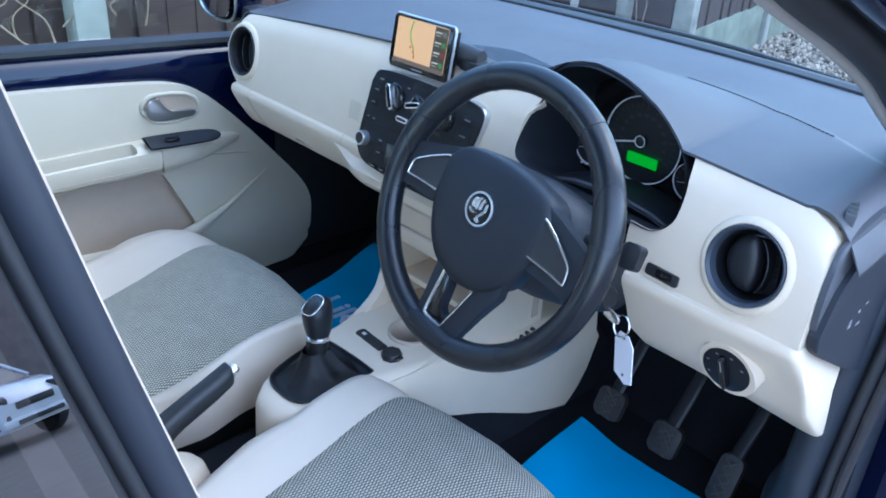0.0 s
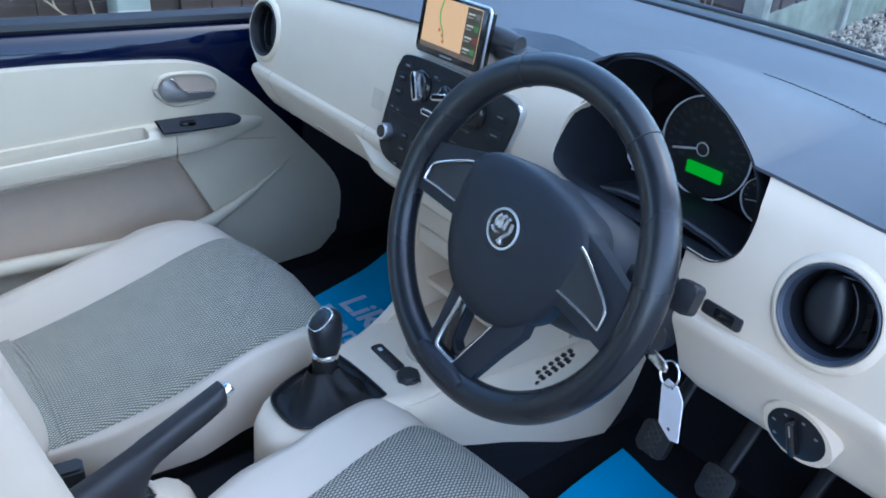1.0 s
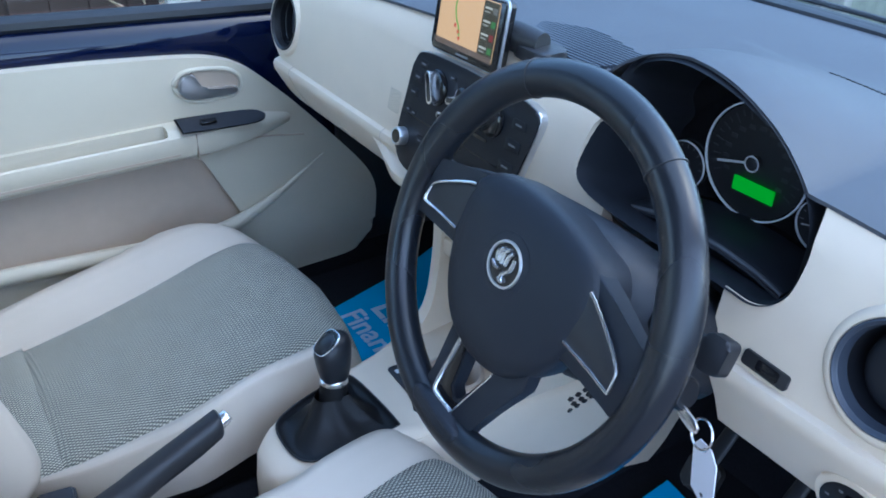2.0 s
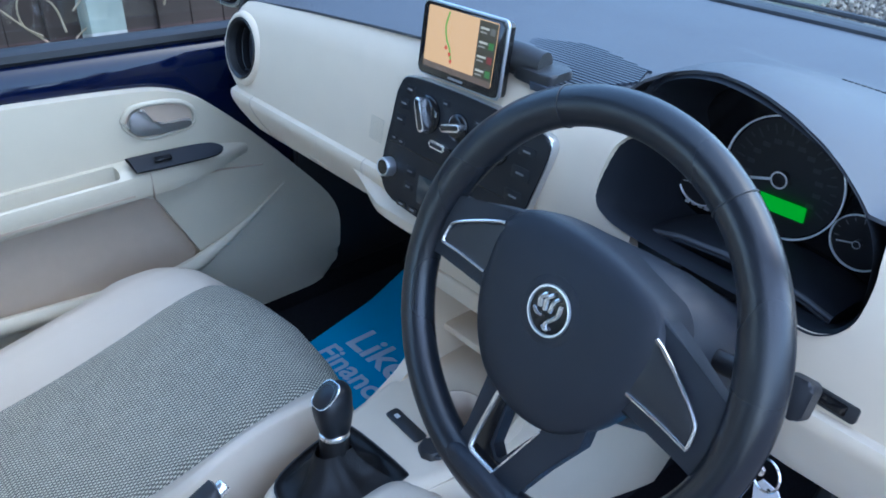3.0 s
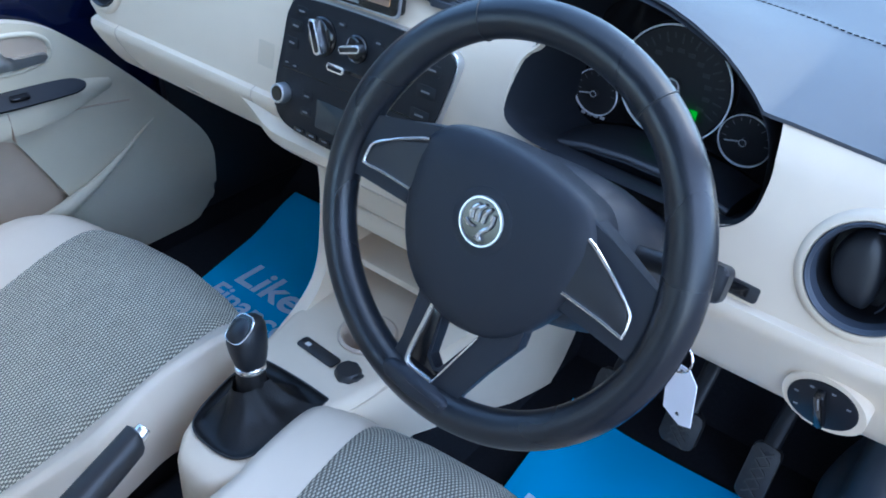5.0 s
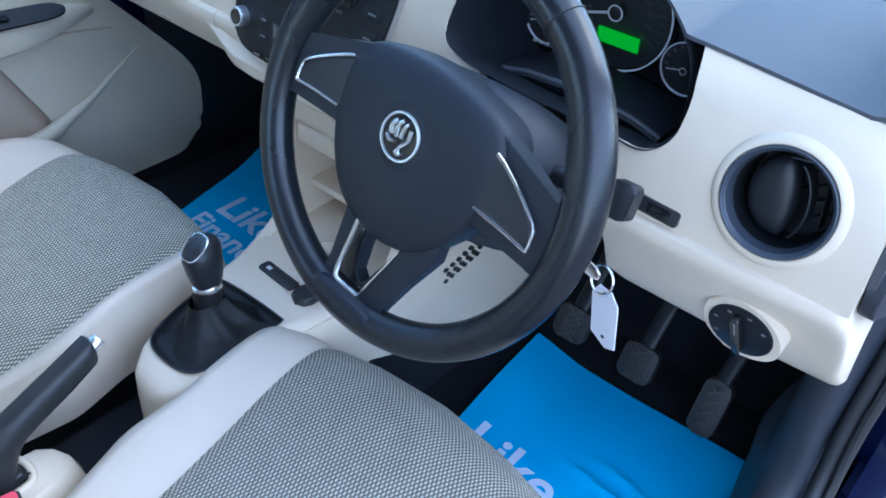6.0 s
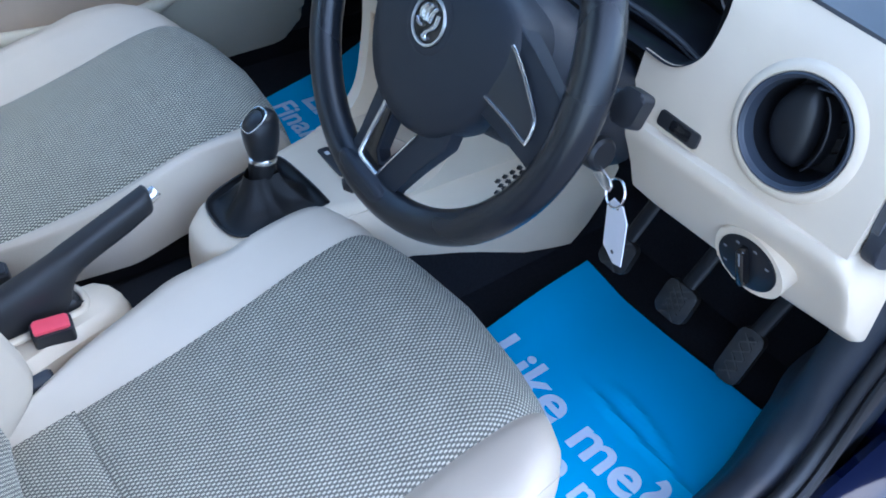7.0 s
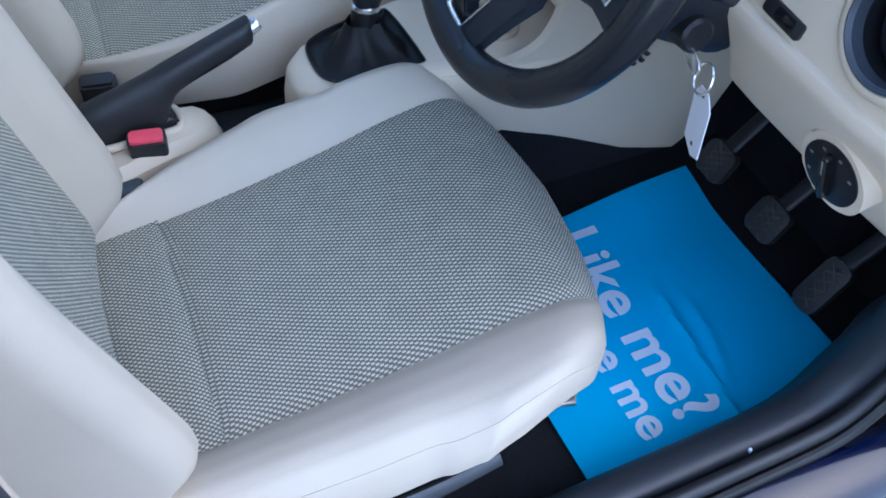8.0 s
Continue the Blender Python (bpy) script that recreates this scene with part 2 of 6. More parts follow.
FACE = basis((0, 0.16, 0.90), (1, 0, 0), (0, 0.196, 0.981))  # plane of the fascia, looking rearwards


def on_face(x, z, lift=0.0):
    """The frame of a fitting on the fascia."""
    m = FACE.copy()
    m.translation = V(x, 0.16 + (z - 0.90) * 0.2, z) + FN * lift
    return m


def face_xy(points):
    return [(x, (z - 0.90) / 0.981) for x, z in points]


def fascia_top(x):
    return table(x, (-0.507, 0.922), (-0.35, 0.938), (-0.2, 0.950), (-0.09, 0.957), (0.08, 0.955), (0.206, 0.950), (0.46, 0.942), (0.60, 0.930), (0.620, 0.924), (0.632, 0.914), (0.638, 0.904), (0.645, 0.890))


def hood(x):
    return table(x, (0.180, 0.95), (0.20, 0.972), (0.215, 0.986), (0.235, 0.997), (0.26, 1.005), (0.285, 1.008), (0.31, 1.006), (0.335, 1.001), (0.36, 0.993), (0.39, 0.980), (0.41, 0.968), (0.43, 0.953), (0.441, 0.941), (0.448, 0.932), (0.47, 0.920))


dash = thing("dashboard", "two-tone car dashboard, cream fascia under slate-grey top", "dashboard", (0, 0.3, 0.7))


def fascia_ring(x):
    top = fascia_top(x)
    low = 0.787
    mid = 0.855
    if x < -0.507:
        f = math.sqrt(max(0.0, 1 - ((x + 0.507) / 0.0605) ** 2))
        top, low = lerp(mid, top, f), lerp(mid, low, f)
    bulge = 0.006
    pts = []
    for i in range(13):
        t = i / 12
        z = lerp(top, low, t)
        y = 0.16 + (z - 0.90) * 0.2 - bulge * math.sin(math.pi * t) + 0.006
        if t < 0.02:
            y += 0.010
        pts.append((x, y + (0.004 if i == 1 else 0), z))
    pts += [(x, 0.21, low + 0.004), (x, 0.21, top - 0.002)]
    return pts


xs = [-0.507 - 0.0605 * math.sin(radians(a)) for a in (89, 80, 68, 54, 38, 20)] + [-0.507 + 0.0293 * i for i in range(40)]
xs = [x for x in xs if x < 0.625] + [0.629, 0.637, 0.642]
fascia = part("fascia", loft([fascia_ring(x) for x in xs]), CREAM, dash, "cream moulded plastic fascia")
opening = [(0.224, 0.9495), (0.210, 0.927), (0.2025, 0.892), (0.2045, 0.873), (0.217, 0.8635), (0.243, 0.857), (0.30, 0.854), (0.40, 0.850), (0.432, 0.848), (0.448, 0.853), (0.458, 0.861), (0.4645, 0.875), (0.4665, 0.900), (0.464, 0.920), (0.459, 0.945), (0.455, 0.957), (0.446, 0.99), (0.22, 1.0)]
outline = face_xy(smooth_outline(opening, 4))
eye = loft([[FACE @ V(0.215 + (x - 0.215) * f, y * f - drop * (y < -0.022), h) for x, y in outline] for h, f, drop in ((0.08, 1.0, 0.0), (0.004, 1.0, 0.0), (-0.010, 0.995, 0.001), (-0.016, 0.99, 0.012), (-0.026, 0.985, 0.030), (-0.12, 0.98, 0.06))])
VENTS = ((-0.507, 0.855), (0.5605, 0.853))
carve(fascia, [box(0.253, 0.407, 0.0, 0.40, 0.70, 0.870), eye] + [lathe([(0, -0.05), (0.0450, -0.05), (0.0450, 0.06), (0, 0.06)], on_face(x, z), 48) for x, z in VENTS])


COLLAR = material("slate_collar", (0.042, 0.050, 0.066), 0.45, var=0.05)


VENT_BLACK = material("vent_black", (0.011, 0.012, 0.015), 0.42, var=0.1, spec=0.4)


def air_vent(x, z, turn, liner):
    m = on_face(x, z, 0.0005)
    vent = part("air_vent", lathe([(0.0452, -0.002), (0.0560, -0.003), (0.0548, -0.0002), (0.0525, 0.0020), (0.0495, 0.0036), (0.0475, 0.0036), (0.0462, 0.0020), (0.0452, -0.002)], m, 64), CREAM, dash, "round cream-rimmed air vent")
    part("vent_collar", lathe([(0.0463, 0.001), (0.0460, 0.0046), (0.0448, 0.0052), (0.0436, 0.0042), (0.0430, 0.0026), (0.0418, 0.0016), (0.0400, -0.009), (0.0463, -0.009), (0.0463, 0.001)], m, 64), liner, vent, "slate-grey inner collar")
    part("vent_back", lathe([(0, -0.055), (0.045, -0.055), (0.045, -0.0095), (0.0401, -0.0095), (0.039, -0.050), (0, -0.050)], m, 40), VENT_BLACK, vent)
    tilt = m @ pose(0, 0, -0.016, 0, 0, turn)
    lens = []
    for hgt, f in ((-0.012, 1.0), (-0.006, 0.99), (-0.001, 0.93), (0.002, 0.78), (0.0035, 0.5), (0.004, 0.2)):
        left = [(-0.003 - 0.029 * math.cos(a), 0.0345 * math.sin(a)) for a in [radians(-90 + 12 * k) for k in range(16)]]
        right = [(-0.003 + 0.011 * math.cos(a), 0.0345 * math.sin(a)) for a in [radians(78 - 12 * k) for k in range(14)]]
        lens.append([tilt @ V(-0.012 + (px + 0.012) * f, py * f, hgt) for px, py in left + right])
    part("barrel", loft(lens), VENT_BLACK, vent, smooth=60)
    bow = [tilt @ V(0.0125 + 0.0075 * math.cos(2.2 * q), 0.031 * math.sin(1.45 * q), 0.001 + 0.002 * math.cos(q)) for q in [-0.9 + 0.12 * k for k in range(16)]]
    part("fin", sweep(bow, [(-0.0011, -0.014), (0.0011, -0.014), (0.0009, 0.0028), (0, 0.0034), (-0.0009, 0.0028)], up=tilt.to_3x3() @ V(0, 0, 1)), VENT_BLACK, vent, smooth=50)
    part("fin", box(0.0280, 0.0292, -0.020, 0.020, -0.020, -0.004, 0.0005, 1, tilt), VENT_BLACK, vent)
    part("fin_tip", box(-0.002, 0.022, 0.0325, 0.0345, -0.010, 0.001, 0.0006, 1, tilt), COLLAR, vent)
    for k in range(5):
        y = -0.024 + 0.012 * k
        part("louvre", box(0.004, 0.033, y - 0.0008, y + 0.0008, -0.034, -0.024, 0.0004, 1, tilt @ pose(0, 0, 0, 0, 0, 25)), VENT_BLACK, vent)


# left vent's slate collar is blackened to stand for the shade inside it
air_vent(*VENTS[0], 190, BLACK)
air_vent(*VENTS[1], 9, COLLAR)


def lower_ring(x):
    """The lower fascia: a crease under the upper panel, then a face that falls away forwards."""
    d = step(0.20, 0.40, x)
    end = step(0.54, 0.652, x)
    pts = [(0.145, 0.7895), (0.137, 0.786), (0.1345, 0.779), (0.1365, 0.770), (0.147, 0.750)]
    pts += [(lerp(0.165, 0.158, d), lerp(0.722, 0.728, d)), (lerp(0.178, 0.172, d), lerp(0.706, 0.694, d)), (lerp(0.186, 0.222, d), lerp(0.700, 0.646, d))]
    pts += [(lerp(0.196, 0.246, d), lerp(0.699, 0.632, d)), (lerp(0.30, 0.30, d), lerp(0.72, 0.66, d)), (0.30, 0.7895)]
    out = []
    for i, (y, z) in enumerate(pts):
        if 3 < i < 9:
            z -= end * 0.07 * (i - 3) / 5
            y += end * 0.08 * (i - 3) / 5
        out.append((x, y + 0.006 * end * (i < 10), z))
    close = table(x, (0.630, 0.0), (0.636, 0.012), (0.640, 0.035), (0.643, 0.075), (0.645, 0.13), (0.6465, 0.22))
    return [(px, lerp(y, 0.22, close), lerp(z, 0.70, close)) for px, y, z in out]


lower = part("lower_fascia", loft([lower_ring(x) for x in [-0.535, -0.53, -0.50, -0.45] + [-0.40 + 0.035 * i for i in range(14)]] ), CREAM, dash, "cream lower dash edge")
lower_d = part("knee_panel", loft([lower_ring(x) for x in [0.418, 0.421, 0.43] + [0.45 + 0.02 * i for i in range(9)] + [0.620, 0.628, 0.632, 0.636, 0.639, 0.641, 0.643, 0.644, 0.645, 0.6458, 0.6465]]), CREAM, dash, "cream knee panel under the wheel")
for x in (-0.472, -0.169):
    part("panel_gap", sweep([V(x, y - 0.0002, z) for _, y, z in lower_ring(x)[:8]], ring_section(0.0007, 5), up=(1, 0, 0)), CREAM_DARK, dash)
latch = part("glovebox_latch", prism(rounded(0.050, 0.012, 0.004), basis((-0.330, 0.1660, 0.7215), (1, 0, 0.0), (0, -0.62, 0.78)), 0.0018, 0.0008), CREAM, dash, "cream glovebox latch")
part("latch_recess", prism(rounded(0.026, 0.005, 0.002), basis((-0.338, 0.1655, 0.7230), (1, 0, 0.0), (0, -0.62, 0.78)), 0.0024), BLACK, latch)
part("glovebox_tape", prism(rounded(0.028, 0.03, 0.002), on_face(-0.142, 0.838, 0.0035), 0.0008), clear_glass("tape_film", 0.4, (0.965, 0.965, 0.96), 0.015), dash, "scrap of clear tape")

# top pad
def pad_front(x):
    """The front edge of the pad: along the fascia's top and over the hood of the dials."""
    low = min(fascia_top(x), 0.957) + 0.0015 if x < 0.6 else table(x, (0.60, 0.934), (0.66, 0.929))
    over = max(0.0, hood(x) + 0.004 - low) if 0.17 < x < 0.475 else 0.0
    edge = low + over * over / (over + 0.004)
    return 0.181 + 0.36 * (edge - low), edge


def slot_y(x):
    return table(x, (-0.7, 0.455), (0.1, 0.450), (0.175, 0.438), (0.28, 0.420), (0.36, 0.408), (0.41, 0.402), (0.46, 0.393), (0.53, 0.367), (0.70, 0.28))


def pad_z(x, y):
    y0, edge = pad_front(x)
    v = min(1.0, max(0.0, (y - y0) / (0.632 - 0.08 * (abs(x) / 0.66) ** 3 - y0)))
    z = lerp(edge, 0.947, step(0, 0.62, v)) + 0.006 * math.sin(math.pi * v)
    past = y - slot_y(x)
    z -= 0.0035 * step(0.001, 0.014, past) * (1 - step(0.03, 0.18, past)) * step(0.12, 0.25, x)
    z -= 0.05 * max(0, (x - 0.615) / 0.05) ** 2
    return z - 0.06 * max(0, (-0.53 - x) / 0.055) ** 2


rows_pad = []
for j in range(101):
    v = j / 100
    row = []
    for i in range(161):
        x = -0.575 + 1.240 * i / 160
        y = lerp(pad_front(x)[0], 0.632 - 0.08 * (abs(x) / 0.66) ** 3, v)
        row.append((x, y, pad_z(x, y)))
    rows_pad.append(row)
columns = []
for i in range(161):
    top = [V(*rows_pad[j][i]) for j in range(101)]
    columns.append(top + [p - V(0, 0, 0.0035) for p in reversed(top)])
bm = loft(columns)
part("top_pad", bm, PAD, dash, "slate-grey grained dash top", smooth=50)


# speaker grille ribs on the dash top
grille = part("speaker_grille", box(0.02, 0.12, 0.20, 0.29, 0.930, 0.945), BLACK, dash, "ribbed centre speaker grille")
for k in range(23):
    y = 0.172 + 0.0062 * k
    a = table(y, (0.17, 0.095), (0.23, 0.02), (0.28, -0.012), (0.31, 0.04))
    b = table(y, (0.17, 0.13), (0.25, 0.166), (0.29, 0.148), (0.312, 0.06))
    z = pad_z((a + b) / 2, y)
    slope_a = table(y + 0.003, (0.17, 0.095), (0.23, 0.02), (0.28, -0.012), (0.31, 0.04)) - a
    slope_b = table(y + 0.003, (0.17, 0.13), (0.25, 0.166), (0.29, 0.148), (0.312, 0.06)) - b
    part("rib", prism([(a - 0.5 * slope_a, y - 0.0015), (b - 0.5 * slope_b, y - 0.0015), (b + 0.5 * slope_b, y + 0.0015), (a + 0.5 * slope_a, y + 0.0015)], basis((0, 0, z), (1, 0, 0), (0, 1, 0)), 0.0012, back=0.006), COLLAR, grille)
# demister slots
for k in range(34):
    x = 0.2916 + 0.0072 * k
    y = slot_y(x)
    part("demister_slot", box(x, x + 0.0046, y - 0.0014, y + 0.0014, pad_z(x, y) - 0.004, pad_z(x, y) + 0.0012), BLACK, dash)
side_vent = part("side_demister", box(-0.006, 0.006, -0.03, 0.03, -0.02, 0.0, 0.002, 2, Matrix.Translation((0.628, 0.222, pad_z(0.628, 0.222) + 0.001)) @ pose(0, 0, 0, 0, 6, 17)), PAD, dash)
for k in range(4):
    part("slot", box(-0.0045, 0.0045, -0.027 + 0.0135 * k, -0.016 + 0.0135 * k, -0.01, 0.0008, 0.0005, 1, Matrix.Translation((0.628, 0.222, pad_z(0.628, 0.222) + 0.001)) @ pose(0, 0, 0, 0, 6, 17)), BLACK, side_vent)

# end cap at the driver's door
trim_out = smooth_outline([(0.186, 0.910), (0.158, 0.88), (0.152, 0.83), (0.162, 0.800), (0.200, 0.762), (0.273, 0.718), (0.36, 0.682), (0.44, 0.70), (0.45, 0.80), (0.42, 0.90), (0.30, 0.925)], 5)
part("end_trim", prism(trim_out, basis((0.6425, 0, 0), (0, 1, 0), (0, 0, 1)), 0.007, 0.003, 3), PAD, dash, "slate-grey dash side")
cap_out = smooth_outline([(0.250, 0.900), (0.185, 0.862), (0.160, 0.822), (0.154, 0.795), (0.172, 0.774), (0.206, 0.754), (0.273, 0.715), (0.36, 0.680), (0.43, 0.70), (0.44, 0.80), (0.42, 0.88), (0.34, 0.905)], 5)
cap = part("end_cap", prism(cap_out, basis((0.6440, 0, 0), (0, 1, 0), (0, 0, 1)), 0.012, 0.005, 3), material("end_cap_plastic", (0.014, 0.017, 0.025), 0.5, var=0.08, bump=0.2, bump_scale=1800), dash, "dark grey dash end cap")
for a, b, c, d in ((0.232, 0.786, 0.008, 0.011), (0.252, 0.800, 0.005, 0.004), (0.256, 0.782, 0.010, 0.004), (0.268, 0.806, 0.008, 0.003)):
    part("airbag_mark", box(0.656, 0.6564, a, a + c, b, b + d), DIM, cap)

# centre panel with heating and radio
radio_out = [(-0.099, 0.906), (-0.107, 0.86), (-0.1135, 0.815), (-0.112, 0.786), (-0.099, 0.772), (-0.06, 0.764), (0.06, 0.760), (0.100, 0.764), (0.113, 0.782), (0.132, 0.845), (0.1445, 0.892), (0.1435, 0.909), (0.128, 0.916), (0.10, 0.919), (0.0, 0.921), (-0.078, 0.918)]
centre = part("centre_panel", prism(face_xy(smooth_outline(radio_out, 4)), FACE, 0.011, 0.003, 2, back=0.03), PANEL, dash, "black heater and radio panel")
outer = [(0.015 + (x - 0.015) * 1.012, 0.84 + (z - 0.84) * 1.014) for x, z in radio_out]
part("panel_surround", prism(face_xy(smooth_outline(outer, 4)), FACE, 0.0085, 0.003, 2, back=0.03), SILVER, centre, "thin bright surround")


def knob(x, z, r, turn, bar):
    m = on_face(x, z, 0.011)
    k = part("knob", lathe([(r, 0), (r, 0.002), (r * 0.9, 0.004), (r * 0.6, 0.0055), (0, 0.006)], m, 40), GLOSS, centre, "black rotary heater knob")
    part("pointer", prism(rounded(bar * 0.28, bar, bar * 0.12), m @ pose(0, 0, 0.005, 0, 0, turn), 0.009, 0.0015), CHROME, k, "chrome pointer bar")
    part("pointer_inset", prism(rounded(bar * 0.16, bar * 0.86, bar * 0.07), m @ pose(0, 0, 0.0141, 0, 0, turn), 0.0006), GLOSS, k)


knob(-0.042, 0.885, 0.022, 24, 0.040)
knob(0.012, 0.8855, 0.016, -74, 0.032)
knob(0.072, 0.884, 0.021, -40, 0.040)
part("fan_slider", prism(rounded(0.027, 0.009, 0.003), on_face(-0.011, 0.858, 0.011), 0.008, 0.002), CHROME, centre, "chrome slider")
part("slider_inset", prism(rounded(0.021, 0.004, 0.0015), on_face(-0.011, 0.8575, 0.0191), 0.0005), PANEL, centre)
part("slider_track", prism(rounded(0.080, 0.004, 0.0018), on_face(0.030, 0.857, 0.011), 0.0006), GLOSS, centre)
part("panel_split", prism(rounded(0.225, 0.0012, 0.0005), on_face(0.008, 0.836, 0.011), 0.0004), GLOSS, centre)
for bx, bz, bw, bh in ((-0.078, 0.904, 0.020, 0.010), (-0.086, 0.886, 0.020, 0.013), (-0.090, 0.866, 0.020, 0.013), (-0.014, 0.905, 0.014, 0.007), (0.042, 0.899, 0.014, 0.007), (0.118, 0.892, 0.024, 0.011), (0.114, 0.868, 0.026, 0.014), (0.110, 0.842, 0.026, 0.013), (-0.096, 0.842, 0.012, 0.006), (-0.082, 0.841, 0.012, 0.006), (-0.058, 0.812, 0.018, 0.012), (-0.058, 0.793, 0.018, 0.010), (0.080, 0.812, 0.022, 0.013), (0.078, 0.792, 0.022, 0.010)):
    b = part("button", prism(rounded(bw, bh, 0.0025), on_face(bx, bz, 0.0105), 0.0012, 0.0006), PANEL, centre)
    part("button_mark", box(-bw * 0.22, bw * 0.22, -0.001, 0.001, 0.0009, 0.0013, 0, 1, on_face(bx, bz, 0.011)), DIM, b)
for k in range(6):
    part("preset_button", prism(rounded(0.017, 0.006, 0.0015), on_face(-0.065 + 0.022 * k, 0.769, 0.011), 0.002, 0.0006), GLOSS, centre)
    part("preset_mark", box(-0.004, 0.004, -0.001, 0.001, 0.0021, 0.0025, 0, 1, on_face(-0.065 + 0.022 * k, 0.769, 0.011)), DIM, centre)
part("radio_screen", prism(rounded(0.088, 0.034, 0.002), on_face(0.004, 0.798, 0.011), 0.0015, 0.0005), material("radio_lcd", (0.03, 0.04, 0.045), 0.15), centre, "dark radio display")
vol = part("volume_knob", lathe([(0.0120, 0), (0.0120, 0.010), (0.011, 0.0125), (0.0095, 0.0125), (0.0085, 0.0115), (0, 0.0115)], on_face(-0.0965, 0.8055, 0.011), 32), SILVER, centre, "chrome-ringed volume knob")
part("knob_face", lathe([(0.0088, 0.0116), (0.0088, 0.0128), (0, 0.013)], on_face(-0.0965, 0.8055, 0.011), 28), GLOSS, vol)
def lip_ring(x):
    f = step(-0.205, -0.115, x) * (1 - step(0.13, 0.19, x))
    small = ((0.155, 0.776), (0.140, 0.778), (0.1375, 0.770), (0.148, 0.750), (0.166, 0.724), (0.19, 0.708), (0.22, 0.76))
    full = ((0.150, 0.763), (0.136, 0.758), (0.127, 0.746), (0.128, 0.732), (0.146, 0.714), (0.20, 0.704), (0.22, 0.76))
    return [(x, lerp(a[0], b[0], f), lerp(a[1], b[1], f)) for a, b in zip(small, full)]


part("lip", loft([lip_ring(-0.205 + 0.0132 * i) for i in range(31)]), CREAM, dash, "cream lip under the radio")

# instrument cluster
BINNACLE = material("binnacle_black", (0.012, 0.014, 0.019), 0.6, var=0.1, bump=0.15, bump_scale=1500, spec=0.3)
mouth = [(0.224, 0.9495), (0.210, 0.927), (0.2025, 0.892), (0.2045, 0.873), (0.217, 0.8635), (0.243, 0.857), (0.30, 0.853), (0.40, 0.849), (0.432, 0.847), (0.447, 0.852), (0.457, 0.861), (0.4625, 0.876), (0.460, 0.900), (0.456, 0.917), (0.449, 0.931), (0.441, 0.941), (0.429, 0.953), (0.41, 0.967), (0.39, 0.979), (0.36, 0.992), (0.335, 1.0), (0.31, 1.005), (0.285, 1.007), (0.26, 1.004), (0.238, 0.996), (0.224, 0.984), (0.217, 0.967)]
mid = (0.325, 0.90)


mouth = smooth_outline(mouth, 3)


def mouth_ring(f, y0, lean):
    return [(mid[0] + (x - mid[0]) * f, y0 + (z - 0.90) * lean, mid[1] + (z - mid[1]) * f) for x, z in mouth]


def inner_ring(y, k, floor_k):
    """The funnel behind the mouth, which drops towards the dials, its floor sooner than its hood."""
    return [(mid[0] + (x - mid[0]) * lerp(0.97, 0.96, k), y, lerp(z, 0.815 + (z - 0.855) * 1.05, lerp(floor_k, k, step(0.862, 0.90, z)))) for x, z in mouth]


cluster = part("instrument_binnacle", loft([mouth_ring(1.003, 0.164, 0.33), mouth_ring(0.985, 0.172, 0.30), inner_ring(0.195, 0.14, 0.4), inner_ring(0.22, 0.3, 0.7), inner_ring(0.26, 0.7, 0.92), inner_ring(0.298, 1.0, 1.0)], caps=False), BINNACLE, dash, "black hooded instrument binnacle", smooth=75)
part("dial_plate", prism([(p[0], p[2]) for p in inner_ring(0, 1.0, 1.0)], basis((0, 0.297, 0), (1, 0, 0), (0, 0, 1)), 0.002), GLOSS, cluster)


FAINT = material("faint_gauge_print", (0.040, 0.040, 0.045), 0.5, var=0.0)


def dial(x, z, r, ticks, a0, a1, hand, lift=0.0):
    m = basis((x, 0.2925 - lift, z), (1, 0, 0), (0, 0, 1))
    band = 0.974 if r > 0.05 else 0.958
    d = part("dial", lathe([(r * band, 0), (r, 0), (r, 0.0022), (r * band, 0.0022), (r * band, 0)], m, 60), RING, cluster, "silver-ringed dial")
    part("dial_face", lathe([(r * 0.95, 0.0004), (0, 0.0004)], m, 48), BLACK, d)
    for k in range(ticks):
        a = radians(lerp(a0, a1, k / (ticks - 1)))
        long = 0.16 if k % 2 == 0 else 0.09
        part("tick", box(-r * 0.014, r * 0.014, r * (0.86 - long), r * 0.86, 0.0006, 0.001, 0, 1, m @ pose(0, 0, 0, 0, 0, math.degrees(-a))), FAINT if ticks > 8 and r > 0.05 else FIGURE, d)
        if k % 2 == 0 and r > 0.05:
            q = r * 0.58
            part("numeral", box(-r * 0.06, r * 0.06, -r * 0.035, r * 0.035, 0.0006, 0.001, 0, 1, m @ pose(q * math.sin(a), q * math.cos(a), 0)), FAINT, d)
    part("needle", box(-r * 0.02, r * 0.02, 0, r * 0.72, 0.003, 0.004, 0, 1, m @ pose(0, 0, 0, 0, 0, hand)), MARKS, d)
    part("needle_hub", lathe([(r * 0.13, 0.0), (r * 0.13, 0.006), (r * 0.10, 0.007), (0, 0.007)], m, 28), BLACK, d)
    part("hub_ring", lathe([(r * 0.115, 0.0071), (r * 0.14, 0.0071), (r * 0.14, 0.0066), (r * 0.115, 0.0066), (r * 0.115, 0.0071)], m, 28), MARKS, d)


dial(0.317, 0.896, 0.0615, 25, -118, 118, 106, 0.004)
dial(0.230, 0.859, 0.0265, 9, -90, 90, 102)
dial(0.399, 0.861, 0.0275, 9, -90, 90, 102)
part("cluster_display", box(0.301, 0.349, 0.281, 0.283, 0.8635, 0.8785), LCD, cluster, "lit green display")
